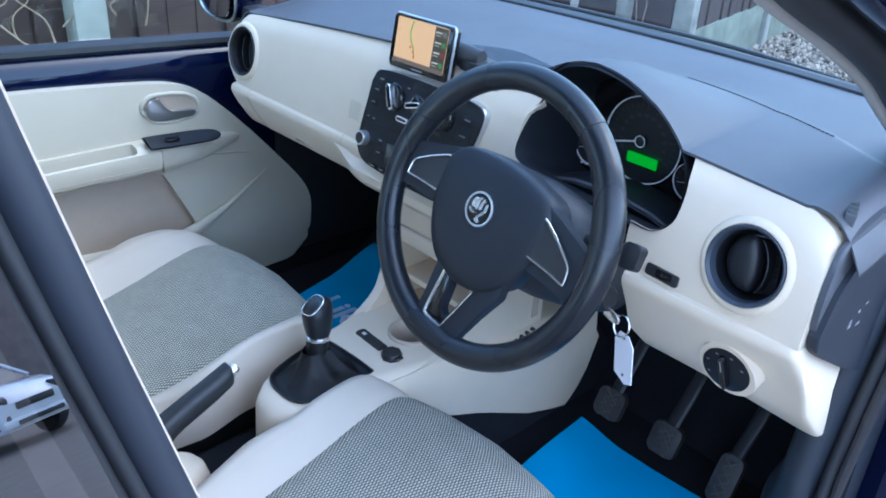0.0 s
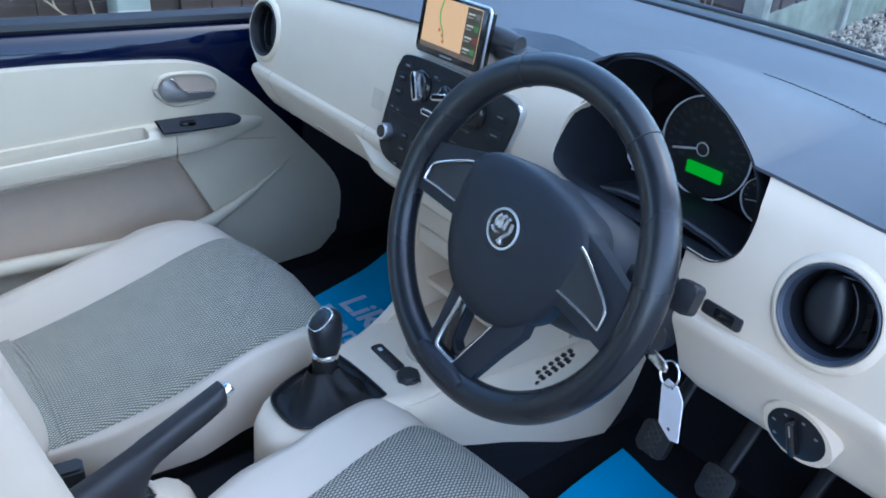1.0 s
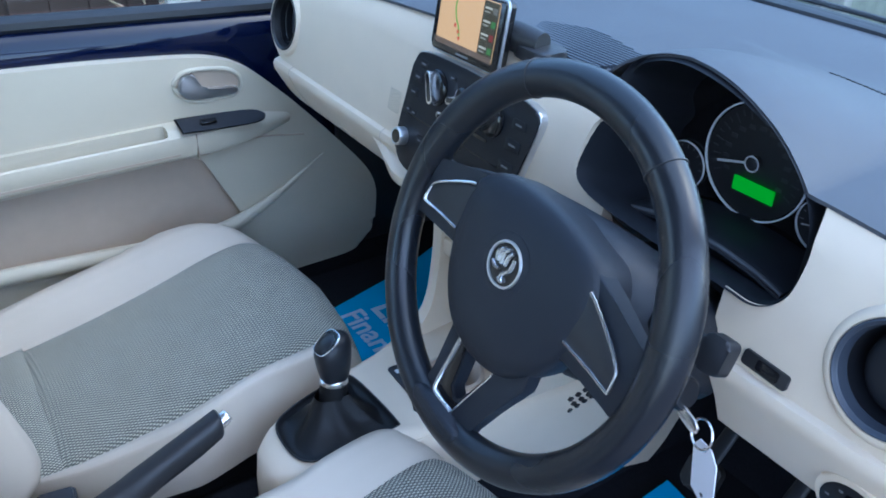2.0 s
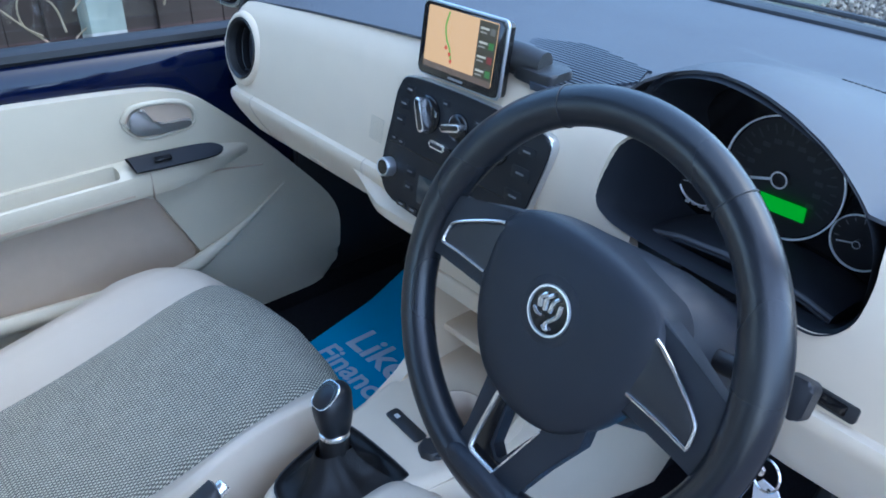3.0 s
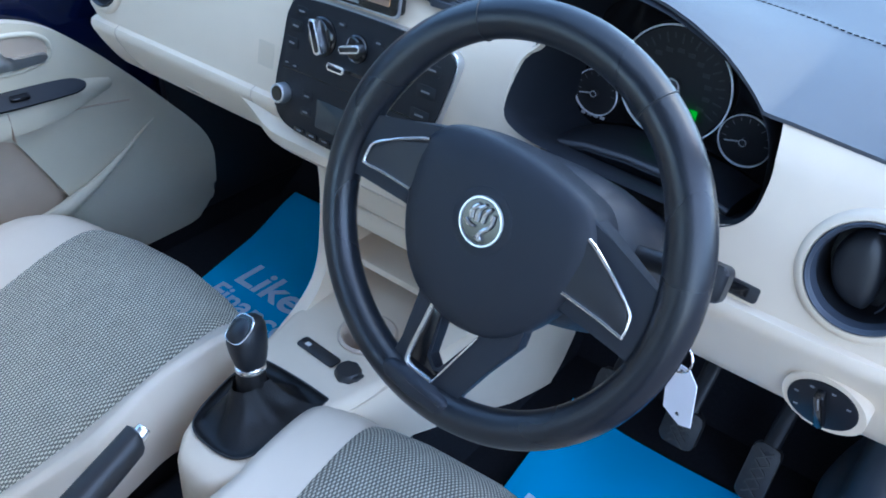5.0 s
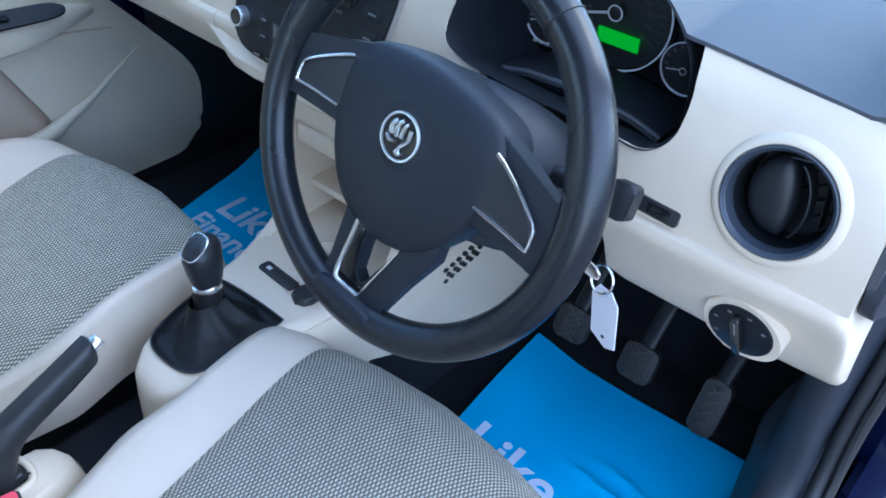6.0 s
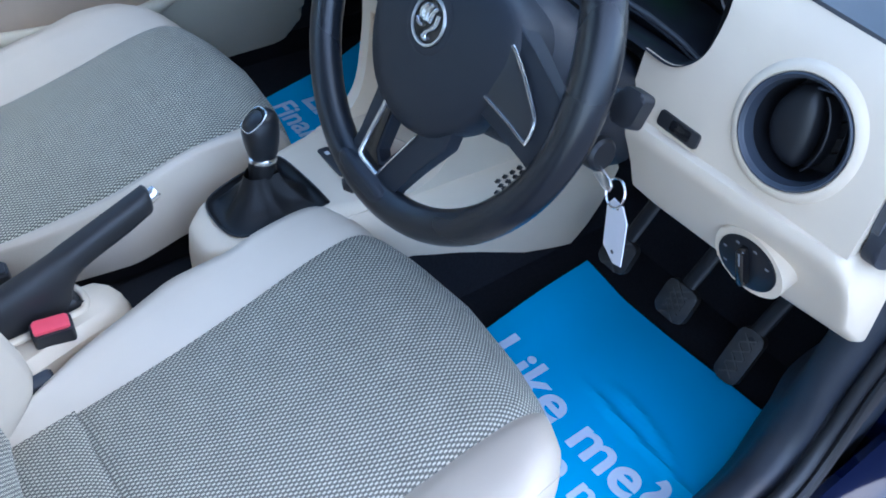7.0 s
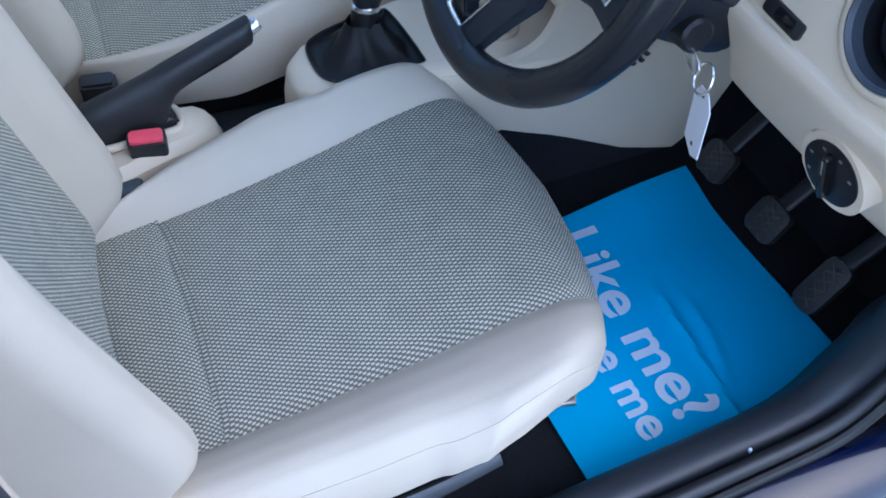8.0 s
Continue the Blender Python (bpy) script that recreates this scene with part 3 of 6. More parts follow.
for k in range(4):
    part("warning_mark", box(0.215 + 0.008 * k, 0.220 + 0.008 * k, 0.2925, 0.2937, 0.826 + 0.004, 0.833), MARKS, cluster)

def shelf_edge(x):
    return V(x, 0.202 + 0.35 * (x - 0.31) ** 2, table(x, (0.195, 0.812), (0.205, 0.818), (0.24, 0.8375), (0.275, 0.846), (0.32, 0.8488), (0.36, 0.847), (0.40, 0.840), (0.44, 0.826)))


shelf_x = [0.198 + 0.0076 * i for i in range(31)]
part("column_shelf", loft([[shelf_edge(x) + V(0, dy, dz) for dy, dz in ((0.088, -0.012), (0.04, -0.002), (0.010, 0.0), (0.001, -0.001), (-0.002, -0.006), (0.004, -0.014), (0.02, -0.03), (0.05, -0.06), (0.088, -0.06))] for x in shelf_x]), BINNACLE, dash, "dark shelf over the steering column", smooth=60)
rim_line = [shelf_edge(x) + V(0, 0.001, -0.002) for x in shelf_x]
part("shelf_lip", sweep(rim_line, ring_section(0.0028, 10)), PAD, dash, "slate-grey shelf lip")

# light switch and blank switch
eye_out = smooth_outline([(-0.037, 0), (-0.030, 0.026), (-0.008, 0.038), (0.016, 0.033), (0.034, 0.014), (0.038, -0.010), (0.028, -0.027), (0.006, -0.036), (-0.024, -0.029)], 5)
sw = basis((0.5655, 0.1640, 0.7155), (1, 0, 0.0), (0, -0.26, 1))
switch = part("light_switch", prism([(x * 0.98, y * 0.98) for x, y in eye_out], sw, 0.007, 0.003, 3, back=0.03), CREAM, dash, "cream-rimmed rotary light switch")
part("switch_dial", lathe([(0.0305, 0.004), (0.0305, 0.0085), (0.0285, 0.0095), (0, 0.0095)], sw, 44), PANEL, switch)
part("switch_grip", prism(rounded(0.008, 0.046, 0.003), sw @ pose(0, 0, 0.0095, 0, 0, 10), 0.008, 0.003), GLOSS, switch)
part("grip_line", box(-0.0007, 0.0007, 0.004, 0.019, 0.0176, 0.0179, 0, 1, sw @ pose(0, 0, 0, 0, 0, 10)), FIGURE, switch)
for k in range(5):
    a = radians(30 + 45 * k)
    part("switch_mark", box(-0.0018, 0.0018, -0.0012, 0.0012, 0.0095, 0.0099, 0, 1, sw @ pose(0.024 * math.cos(a), 0.024 * math.sin(a), 0)), DIM, switch)
blank = part("blank_switch", prism(rounded(0.045, 0.0145, 0.003), on_face(0.467, 0.8025, -0.0020) @ pose(0, 0, 0, 0, 0, -3), 0.0012, 0.0005, back=0.01), BLACK, dash, "black blanking switch")
part("switch_key", prism(rounded(0.022, 0.010, 0.002), on_face(0.470, 0.8025, -0.0008) @ pose(0, 0, 0, 0, 0, -3), 0.001, 0.0004), GLOSS, blank)

# ---- steering wheel ----
WHEEL = basis((0.3073, 0.0006, 0.8578), (1, 0, 0), (0, 0.360, 0.933)) @ pose(0, 0, 0, 0, 0, -8)
wheel = thing("steering_wheel", "black leather three-spoke steering wheel with silver trim", "steering wheel", (0.306, 0, 0.86))
axis = WHEEL.to_3x3() @ V(0, 0, 1)
rings = []
for i in range(120):
    a = 2 * math.pi * i / 120
    deg = abs(math.degrees(math.atan2(math.sin(a), abs(math.cos(a)))) - 24)
    grip = 0.0045 * math.exp(-(deg / 20) ** 2)
    rings.append([WHEEL @ V((0.1665 + (0.0165 + (grip if math.cos(q) < 0 else 0)) * math.cos(q)) * math.cos(a), (0.1665 + (0.0165 + (grip if math.cos(q) < 0 else 0)) * math.cos(q)) * math.sin(a), (0.0155 + 0.25 * grip) * math.sin(q)) for q in [2 * math.pi * k / 20 for k in range(20)]])
part("rim", loft(rings, closed=True), LEATHER, wheel, "worn black leather rim")
for a in (61.5, 119):
    seam = [WHEEL @ (pose(0, 0, 0, 0, 0, a) @ V(0.1665 + (0.0168 if math.cos(q) > 0 else 0.0170) * math.cos(q), 0.0, 0.0159 * math.sin(q))) for q in [2 * math.pi * i / 28 for i in range(28)]]
    part("rim_seam", sweep(seam, ring_section(0.0006, 5), closed=True, up=WHEEL.to_3x3() @ V(math.cos(radians(a + 90)), math.sin(radians(a + 90)), 0)), BLACK, wheel)
half = [(0.0, 0.070), (0.045, 0.066), (0.076, 0.056), (0.091, 0.034), (0.091, 0.004), (0.082, -0.032), (0.064, -0.063), (0.038, -0.084), (0.0, -0.092)]
hub_out = smooth_outline(half + [(-x, y) for x, y in half[-2:0:-1]], 5)
rings = []
for f, hgt in ((0.97, -0.036), (1.0, -0.012), (0.997, -0.002), (0.975, 0.0045), (0.93, 0.008), (0.8, 0.0115), (0.6, 0.0140), (0.3, 0.0152)):
    rings.append([WHEEL @ V(x * f, y * f, hgt) for x, y in hub_out])
part("airbag_cover", loft(rings), HUB, wheel, "grained black airbag cover", smooth=50)
for sgn in (-1, 1):
    arm = [(0.070, 0.056), (0.10, 0.046), (0.140, 0.030), (0.160, 0.028), (0.162, -0.03), (0.138, -0.026), (0.105, -0.021), (0.070, -0.026)]
    bm = prism([(sgn * x, y) for x, y in (arm if sgn > 0 else arm[::-1])], WHEEL, 0.004, 0.003, 2, back=0.014)
    spoke = part("spoke", bm, HUB, wheel)
    bez = [(0.080, 0.038), (0.092, 0.034), (0.115, 0.0210), (0.1330, 0.0085), (0.1365, -0.001), (0.1372, -0.009), (0.115, -0.0078), (0.082, -0.0065)]
    part("spoke_pad", prism([(sgn * x, y) for x, y in (bez if sgn > 0 else bez[::-1])], WHEEL, 0.0085, 0.002, 2), BLACK, spoke)
    line = curve_points([WHEEL @ V(sgn * x, y, 0.009) for x, y in ((0.082, 0.0395), (0.092, 0.0355), (0.116, 0.0222), (0.1345, 0.0095), (0.1382, 0.0), (0.1390, -0.0095), (0.1365, -0.0110), (0.115, -0.0090), (0.082, -0.0077))], 5)
    part("silver_strip", sweep(line, ring_section(0.0016, 8), up=axis), CHROME, spoke, "bright silver strip")
low = [(-0.046, -0.056), (-0.036, -0.085), (-0.034, -0.130), (-0.038, -0.152), (-0.042, -0.170), (0.034, -0.169), (0.038, -0.146), (0.050, -0.114), (0.068, -0.074), (0.066, -0.050), (0.040, -0.068), (0.0315, -0.086), (0.0125, -0.134), (0.006, -0.1365), (-0.003, -0.129), (-0.0065, -0.089), (-0.008, -0.07)]
lower_spoke = part("lower_spoke", prism(low, WHEEL, 0.003, 0.0015, 2, back=0.012), HUB, wheel, "split lower spoke")
foot = [(-0.030, -0.1495), (0.0, -0.1500), (0.034, -0.1495), (0.038, -0.152), (0.038, -0.160), (0.030, -0.167), (0.0, -0.170), (-0.030, -0.167), (-0.037, -0.160), (-0.036, -0.153)]
part("spoke_foot", prism(foot[::-1], WHEEL, 0.0166, 0.006, 3, back=0.0), HUB, lower_spoke, "smooth black spoke foot")
strip = [(-0.0175, -0.080), (-0.0195, -0.144), (-0.012, -0.1465), (0.0105, -0.1465), (0.0125, -0.1365), (0.006, -0.139), (-0.005, -0.130), (-0.0085, -0.089), (-0.009, -0.080)]
part("silver_insert", prism(strip, WHEEL, 0.0045, 0.001, 2), GLOSS, lower_spoke)
line = curve_points([WHEEL @ V(x, y, 0.0045) for x, y in ((-0.0185, -0.080), (-0.0195, -0.10), (-0.0215, -0.140), (-0.0185, -0.1475), (-0.010, -0.1488), (0.0105, -0.1485))], 6)
part("silver_strip", sweep(line, ring_section(0.0025, 8), up=axis), CHROME, lower_spoke, "bright silver strip")
line = curve_points([WHEEL @ V(x, y, 0.0042) for x, y in ((0.0105, -0.1485), (0.0145, -0.137), (0.0325, -0.086))], 6)
part("silver_strip", sweep(line, ring_section(0.0011, 8), up=axis), CHROME, lower_spoke)
EM = WHEEL @ pose(-0.003, 0.0062, 0.0150)
badge = part("badge", lathe([(0.0285, -0.003), (0.0285, 0.0002), (0.026, 0.0010), (0.0215, 0.0006), (0, 0.0006)], EM, 44), HUB, wheel, "round chrome-ringed badge")
part("badge_field", lathe([(0.0185, 0.0007), (0.0185, 0.0011), (0, 0.0011)], EM, 40), GLOSS, badge)
part("badge_ring", lathe([(0.0185, 0.001), (0.0190, 0.0026), (0.0206, 0.0026), (0.0212, 0.001), (0.0185, 0.001)], EM, 44), SILVER, badge)
for pts, wide in (
    (((-0.0085, -0.001), (-0.0105, 0.006), (-0.0065, 0.0125)), 0.0019),
    (((-0.0030, -0.001), (-0.0045, 0.008), (-0.0005, 0.0145)), 0.0019),
    (((0.0022, 0.000), (0.0024, 0.009), (0.0055, 0.0140)), 0.0018),
    (((0.0095, 0.0105), (0.0100, 0.001), (0.0035, -0.0085), (0.0050, -0.0140)), 0.0017),
    (((-0.0135, -0.0035), (-0.0085, -0.0065), (-0.0030, -0.0060)), 0.0014),
    (((0.0005, -0.0125), (0.0045, -0.0140), (0.0075, -0.0120)), 0.0013),
):
    line = curve_points([EM @ V(x, y, 0.0022) for x, y in pts], 6)
    part("badge_stroke", sweep(line, ring_section(wide, 8), up=axis, scale=lambda t: 0.7 + 0.5 * math.sin(math.pi * min(1.0, 0.25 + t * 0.6))), CHROME, badge)
for k in range(4):
    part("embossed_letter_bar", box(-0.012 + 0.007 * k, -0.008 + 0.007 * k, -0.0018, 0.0018, 0, 0.0005, 0, 1, WHEEL @ pose(-0.006, -0.052, 0.0112, 0, 0, 0)), BLACK, wheel)

# steering column, stalks, ignition
column = thing("steering_column", "black plastic steering column shroud with stalks", "steering column", (0.306, 0.1, 0.82))
back = WHEEL.to_3x3() @ V(0, 0, -1)
COL = basis((0.306, 0.0, 0.86), (1, 0, 0), (0, 0.4347, 0.9006))
rings = []
for d, w, hgt, off in ((0.020, 0.066, 0.056, 0.0), (0.028, 0.088, 0.064, 0.0), (0.05, 0.102, 0.069, -0.001), (0.09, 0.110, 0.070, -0.008), (0.13, 0.112, 0.066, -0.014), (0.20, 0.112, 0.060, -0.020)):
    rings.append([COL @ V(w * math.copysign(abs(math.cos(a)) ** 0.6, math.cos(a)), off + hgt * math.copysign(abs(math.sin(a)) ** 0.7, math.sin(a)), -d) for a in [2 * math.pi * i / 32 for i in range(32)]])
part("shroud", loft(rings), HUB, column, "dark grey column shroud")
for sgn in (1, -1):
    stalk = sweep([COL @ V(sgn * x, y, -z) for x, y, z in ((0.06, 0.01, 0.06), (0.10, 0.016, 0.062), (0.145, 0.020, 0.060), (0.162, 0.022, 0.058))], ring_section(0.008, 12, 0.006), up=axis, scale=lambda t: 1 + 0.3 * t)
    st = part("stalk", stalk, BLACK, column, "black control stalk")
    part("stalk_tip", prism(rounded(0.024, 0.030, 0.006), COL @ pose(sgn * 0.166, 0.022, -0.066), 0.016, 0.004), BLACK, st)
part("ignition_barrel", lathe([(0.017, -0.05), (0.016, 0.002), (0.013, 0.005), (0, 0.005)], basis((0.425, 0.10, 0.765), (0.0, 0.9, 0.4), (-0.2, -0.4, 0.9)), 28), VENT_BLACK, column)
part("key", prism([(-0.002, -0.006), (0.020, -0.006), (0.026, -0.003), (0.026, 0.003), (0.020, 0.006), (-0.002, 0.006)], basis((0.430, 0.096, 0.7515), (0.95, -0.3, -0.05), (0.0, 0.2, 0.95)), 0.0025, 0.0008), CHROME, column, "steel key")
key_set = thing("key_tag", "white card tag on a steel ring hanging from ignition key", "key tag", (0.455, 0.09, 0.74))
rc = V(0.452, 0.099, 0.739)
rm = basis(rc, (0.75, -0.2, 0.1), (0, 0.25, 0.95))
part("ring", sweep([rm @ V(0.0135 * math.cos(a), 0.0135 * math.sin(a), 0) for a in [2 * math.pi * i / 32 for i in range(32)]], ring_section(0.0012, 6), closed=True, up=rm.to_3x3() @ V(0, 0, 1)), CHROME, key_set, "steel split ring")
tag_m = basis((0.459, 0.1055, 0.696), (0.95, -0.25, 0.06), (0.0, -0.10, 1))
part("tag", prism([(-0.017, -0.030), (0.003, -0.040), (0.016, -0.034), (0.017, 0.020), (0.008, 0.033), (-0.008, 0.033), (-0.017, 0.020)], tag_m, 0.0012, 0.0003, 1), TAG, key_set, "white card tag")
for yy in (0.027, -0.027):
    part("tag_hole", lathe([(0.0022, 0.0012), (0.0022, 0.0016), (0, 0.0016)], tag_m @ pose(0, yy, 0), 12), BLACK, key_set)

# ---- sat nav on the dash ----
nav = thing("satnav", "small portable satnav with lit map on a dash mount", "satnav", (0, 0.2, 0.93))
NAV = basis((-0.0045, 0.164, 0.970), (1, 0.0, 0.01), (0, 0.17, 0.985))
part("case", prism(rounded(0.131, 0.0785, 0.006), NAV, 0.004, 0.002, 2, back=0.010), GLOSS, nav, "black satnav case")
part("bezel", sweep([NAV @ V(x, y, 0.0) for x, y in rounded(0.132, 0.0795, 0.006)], ring_section(0.0022, 6), closed=True, up=NAV.to_3x3() @ V(0, 0, 1)), SILVER, nav, "silver edge band")
part("screen", prism(rounded(0.112, 0.066, 0.002), NAV @ pose(0, 0.003, 0.004), 0.0008), emitter("map_screen", (0.80, 0.50, 0.25), 0.15), nav, "lit sand-coloured map screen")
part("screen_side_panel", box(0.028, 0.056, -0.026, 0.035, 0.0049, 0.0053, 0, 1, NAV), emitter("screen_dark", (0.10, 0.09, 0.05), 0.08), nav)
part("screen_bar", box(-0.056, 0.056, -0.0305, -0.024, 0.0049, 0.0055, 0, 1, NAV), emitter("screen_bar", (0.22, 0.16, 0.12), 0.10), nav)
for k, c in enumerate(((0.30, 0.30, 0.26), (0.10, 0.40, 0.08), (0.45, 0.06, 0.05), (0.12, 0.42, 0.10))):
    part("screen_icon", box(0.046, 0.0535, 0.0225 - 0.0145 * k, 0.0295 - 0.0145 * k, 0.0053, 0.0056, 0, 1, NAV), emitter("screen_icon", c, 0.07), nav)
    part("screen_figure", box(0.031, 0.044, 0.0265 - 0.0145 * k, 0.0288 - 0.0145 * k, 0.0056, 0.0058, 0, 1, NAV), emitter("screen_figure", (0.8, 0.8, 0.7), 0.10), nav)
    part("screen_figure", box(0.031, 0.041, 0.0225 - 0.0145 * k, 0.0242 - 0.0145 * k, 0.0056, 0.0058, 0, 1, NAV), emitter("screen_figure", (0.8, 0.8, 0.7), 0.06), nav)
route = curve_points([NAV @ V(x, y, 0.0052) for x, y in ((-0.020, 0.034), (-0.024, 0.018), (-0.020, 0.004), (-0.014, -0.004), (-0.010, -0.016))], 6)
part("route_line", sweep(route, ring_section(0.0013, 5, 0.0003), up=NAV.to_3x3() @ V(0, 0, 1)), emitter("route_green", (0.20, 0.55, 0.08), 0.11), nav)
for x, y in ((-0.010, -0.017), (-0.020, -0.004), (-0.013, -0.010)):
    part("route_mark", lathe([(0.0022, 0), (0.0022, 0.0004), (0, 0.0004)], NAV @ pose(x, y, 0.0052), 10), emitter("route_red", (0.75, 0.10, 0.06), 0.12), nav)
part("maker_bar", box(-0.012, 0.012, -0.0365, -0.0340, 0.004, 0.0044, 0, 1, NAV), material("dull_print", (0.2, 0.2, 0.2), 0.5), nav)
arm = sweep(curve_points([(0.02, 0.178, 0.972), (0.05, 0.188, 0.970), (0.09, 0.195, 0.968)], 6), ring_section(0.014, 14, 0.014), scale=lambda t: 0.9 + 0.3 * math.sin(3 * t))
part("mount_arm", arm, BLACK, nav, "grey dash mount")
part("mount_foot", prism(smooth_outline([(-0.02, -0.015), (0.03, -0.02), (0.036, 0.0), (0.03, 0.018), (-0.015, 0.02)], 5), Matrix.Translation((0.08, 0.195, 0.952)), 0.014, 0.004, 2), BLACK, nav)

# ---- seats ----
def uv_mapped(me, fn):
    layer = me.uv_layers.new(name="UVMap")
    for loop in me.loops:
        layer.data[loop.index].uv = fn(me.vertices[loop.vertex_index].co)


PROFILE = curve_points([(-0.45, 0.388, -0.06), (-0.42, 0.392, 0.0), (-0.355, 0.400, 0.14), (-0.25, 0.420, 0.36), (-0.14, 0.445, 0.60), (-0.06, 0.465, 0.78), (0.0, 0.475, 0.90), (0.035, 0.472, 0.98), (0.062, 0.456, 1.07), (0.078, 0.430, 1.17), (0.083, 0.395, 1.30), (0.076, 0.355, 1.45), (0.06, 0.325, 1.6)], 6)
CUSHION_Y = [(p.z, p.x) for p in PROFILE]
CUSHION_Z = [(p.z, p.y) for p in PROFILE]


def cushion_point(s, t, dz):
    """s: across, -2 to 2 (the cloth within -1 to 1); t: 0 rear, 1 front edge, 1.6 under the front."""
    tt = min(t, 1.0)
    half_w = lerp(0.152, 0.170, tt)
    a = abs(s)
    y = table(t, *CUSHION_Y) + 0.014 * step(0.0, 0.4, t)
    z = table(t, *CUSHION_Z) + dz
    if a <= 1:
        dx, rise = half_w * a, 0.006 * (1 - a * a)
    else:
        b = a - 1
        wide = table(t, (0, 0.25), (0.09, 0.50), (0.165, 0.68), (0.26, 0.82), (0.35, 0.93), (0.56, 1.16), (0.75, 1.18), (0.9, 1.06), (1.0, 0.92), (1.2, 0.76), (1.6, 0.6))
        crown = table(t, (0, 3.2), (0.2, 3.8), (0.45, 3.6), (0.7, 2.5), (0.9, 1.5), (1.1, 0.9), (1.6, 0.5))
        if (s > 0) == (dz < 0.01):
            wide = max(wide, table(t, (0, 0.95), (0.35, 1.08), (0.6, 1.12), (0.8, 1.08), (0.9, 1.0), (1.0, 0.0)))
            reach = table(b, (0, 0), (0.25, 0.036), (0.5, 0.068), (0.7, 0.089), (0.85, 0.099), (1.0, 0.101))
            soft = 0.62 if dz < 0.01 else 1.0
        else:
            wide, soft = min(wide, table(t, (0.0, 1.0), (0.45, 1.0), (0.62, 0.84))) * table(t, (0.0, 1.0), (0.2, 1.08), (0.4, 1.06), (0.6, 1.0)), 1.0
            crown = table(t, (0, 2.4), (0.2, 3.0), (0.45, 3.5), (0.7, 3.3), (0.9, 2.2), (1.1, 1.2), (1.6, 0.5))
            reach = table(b, (0, 0), (0.25, 0.036), (0.5, 0.062), (0.7, 0.071), (0.85, 0.074), (1.0, 0.072))
        dx = half_w + wide * reach
        hem = 0.389 + 0.1 * dz + 0.030 * tt
        if (s > 0) == (dz < 0.01):
            hem += 0.036 * step(0.25, 0.70, t)
        over = z - hem
        skirt = -0.012 - 0.5 * (over + math.sqrt(over * over + 0.0006))
        rise = soft * crown * table(b, (0, 0), (0.12, 0.005), (0.25, 0.010), (0.4, 0.0125), (0.55, 0.011), (0.7, 0.003), (0.85, -0.004), (1.0, 0.0))
        rise += skirt * table(b, (0, 0), (0.6, 0.0), (0.72, 0.05), (0.82, 0.22), (0.91, 0.58), (1.0, 1.0))
    pull = step(0.95, 1.6, t)
    dx -= 0.030 * pull * step(1.0, 2.0, a)
    y -= table(dx, (0, 0), (0.1, 0.008), (0.17, 0.022), (0.213, 0.044), (0.245, 0.077), (0.275, 0.130), (0.30, 0.18)) * step(0.40, 1.14, t)
    return V(math.copysign(dx, s), y, z + rise)


def cushion_strip(s0, s1, ns, t0, t1, nt, xc, dz, lift=0.0, push=0.004):
    rows = []
    for j in range(nt + 1):
        row = []
        for i in range(ns + 1):
            a = i / ns
            p = cushion_point(lerp(s0, s1, a), lerp(t0, t1, j / nt), dz)
            edge = min(a, 1 - a) * (s1 - s0)
            tuck = push * (1 - step(0, 0.09, edge))
            ends = min(j, nt - j) / nt * (t1 - t0)
            tuck = max(tuck, push * (1 - step(0, 0.03, ends)))
            row.append(V(p.x + xc, p.y, p.z - tuck + lift))
        rows.append(row)
    bm = loft(rows, caps=False, ring_closed=False)
    bmesh.ops.solidify(bm, geom=list(bm.faces), thickness=0.006)
    return bm


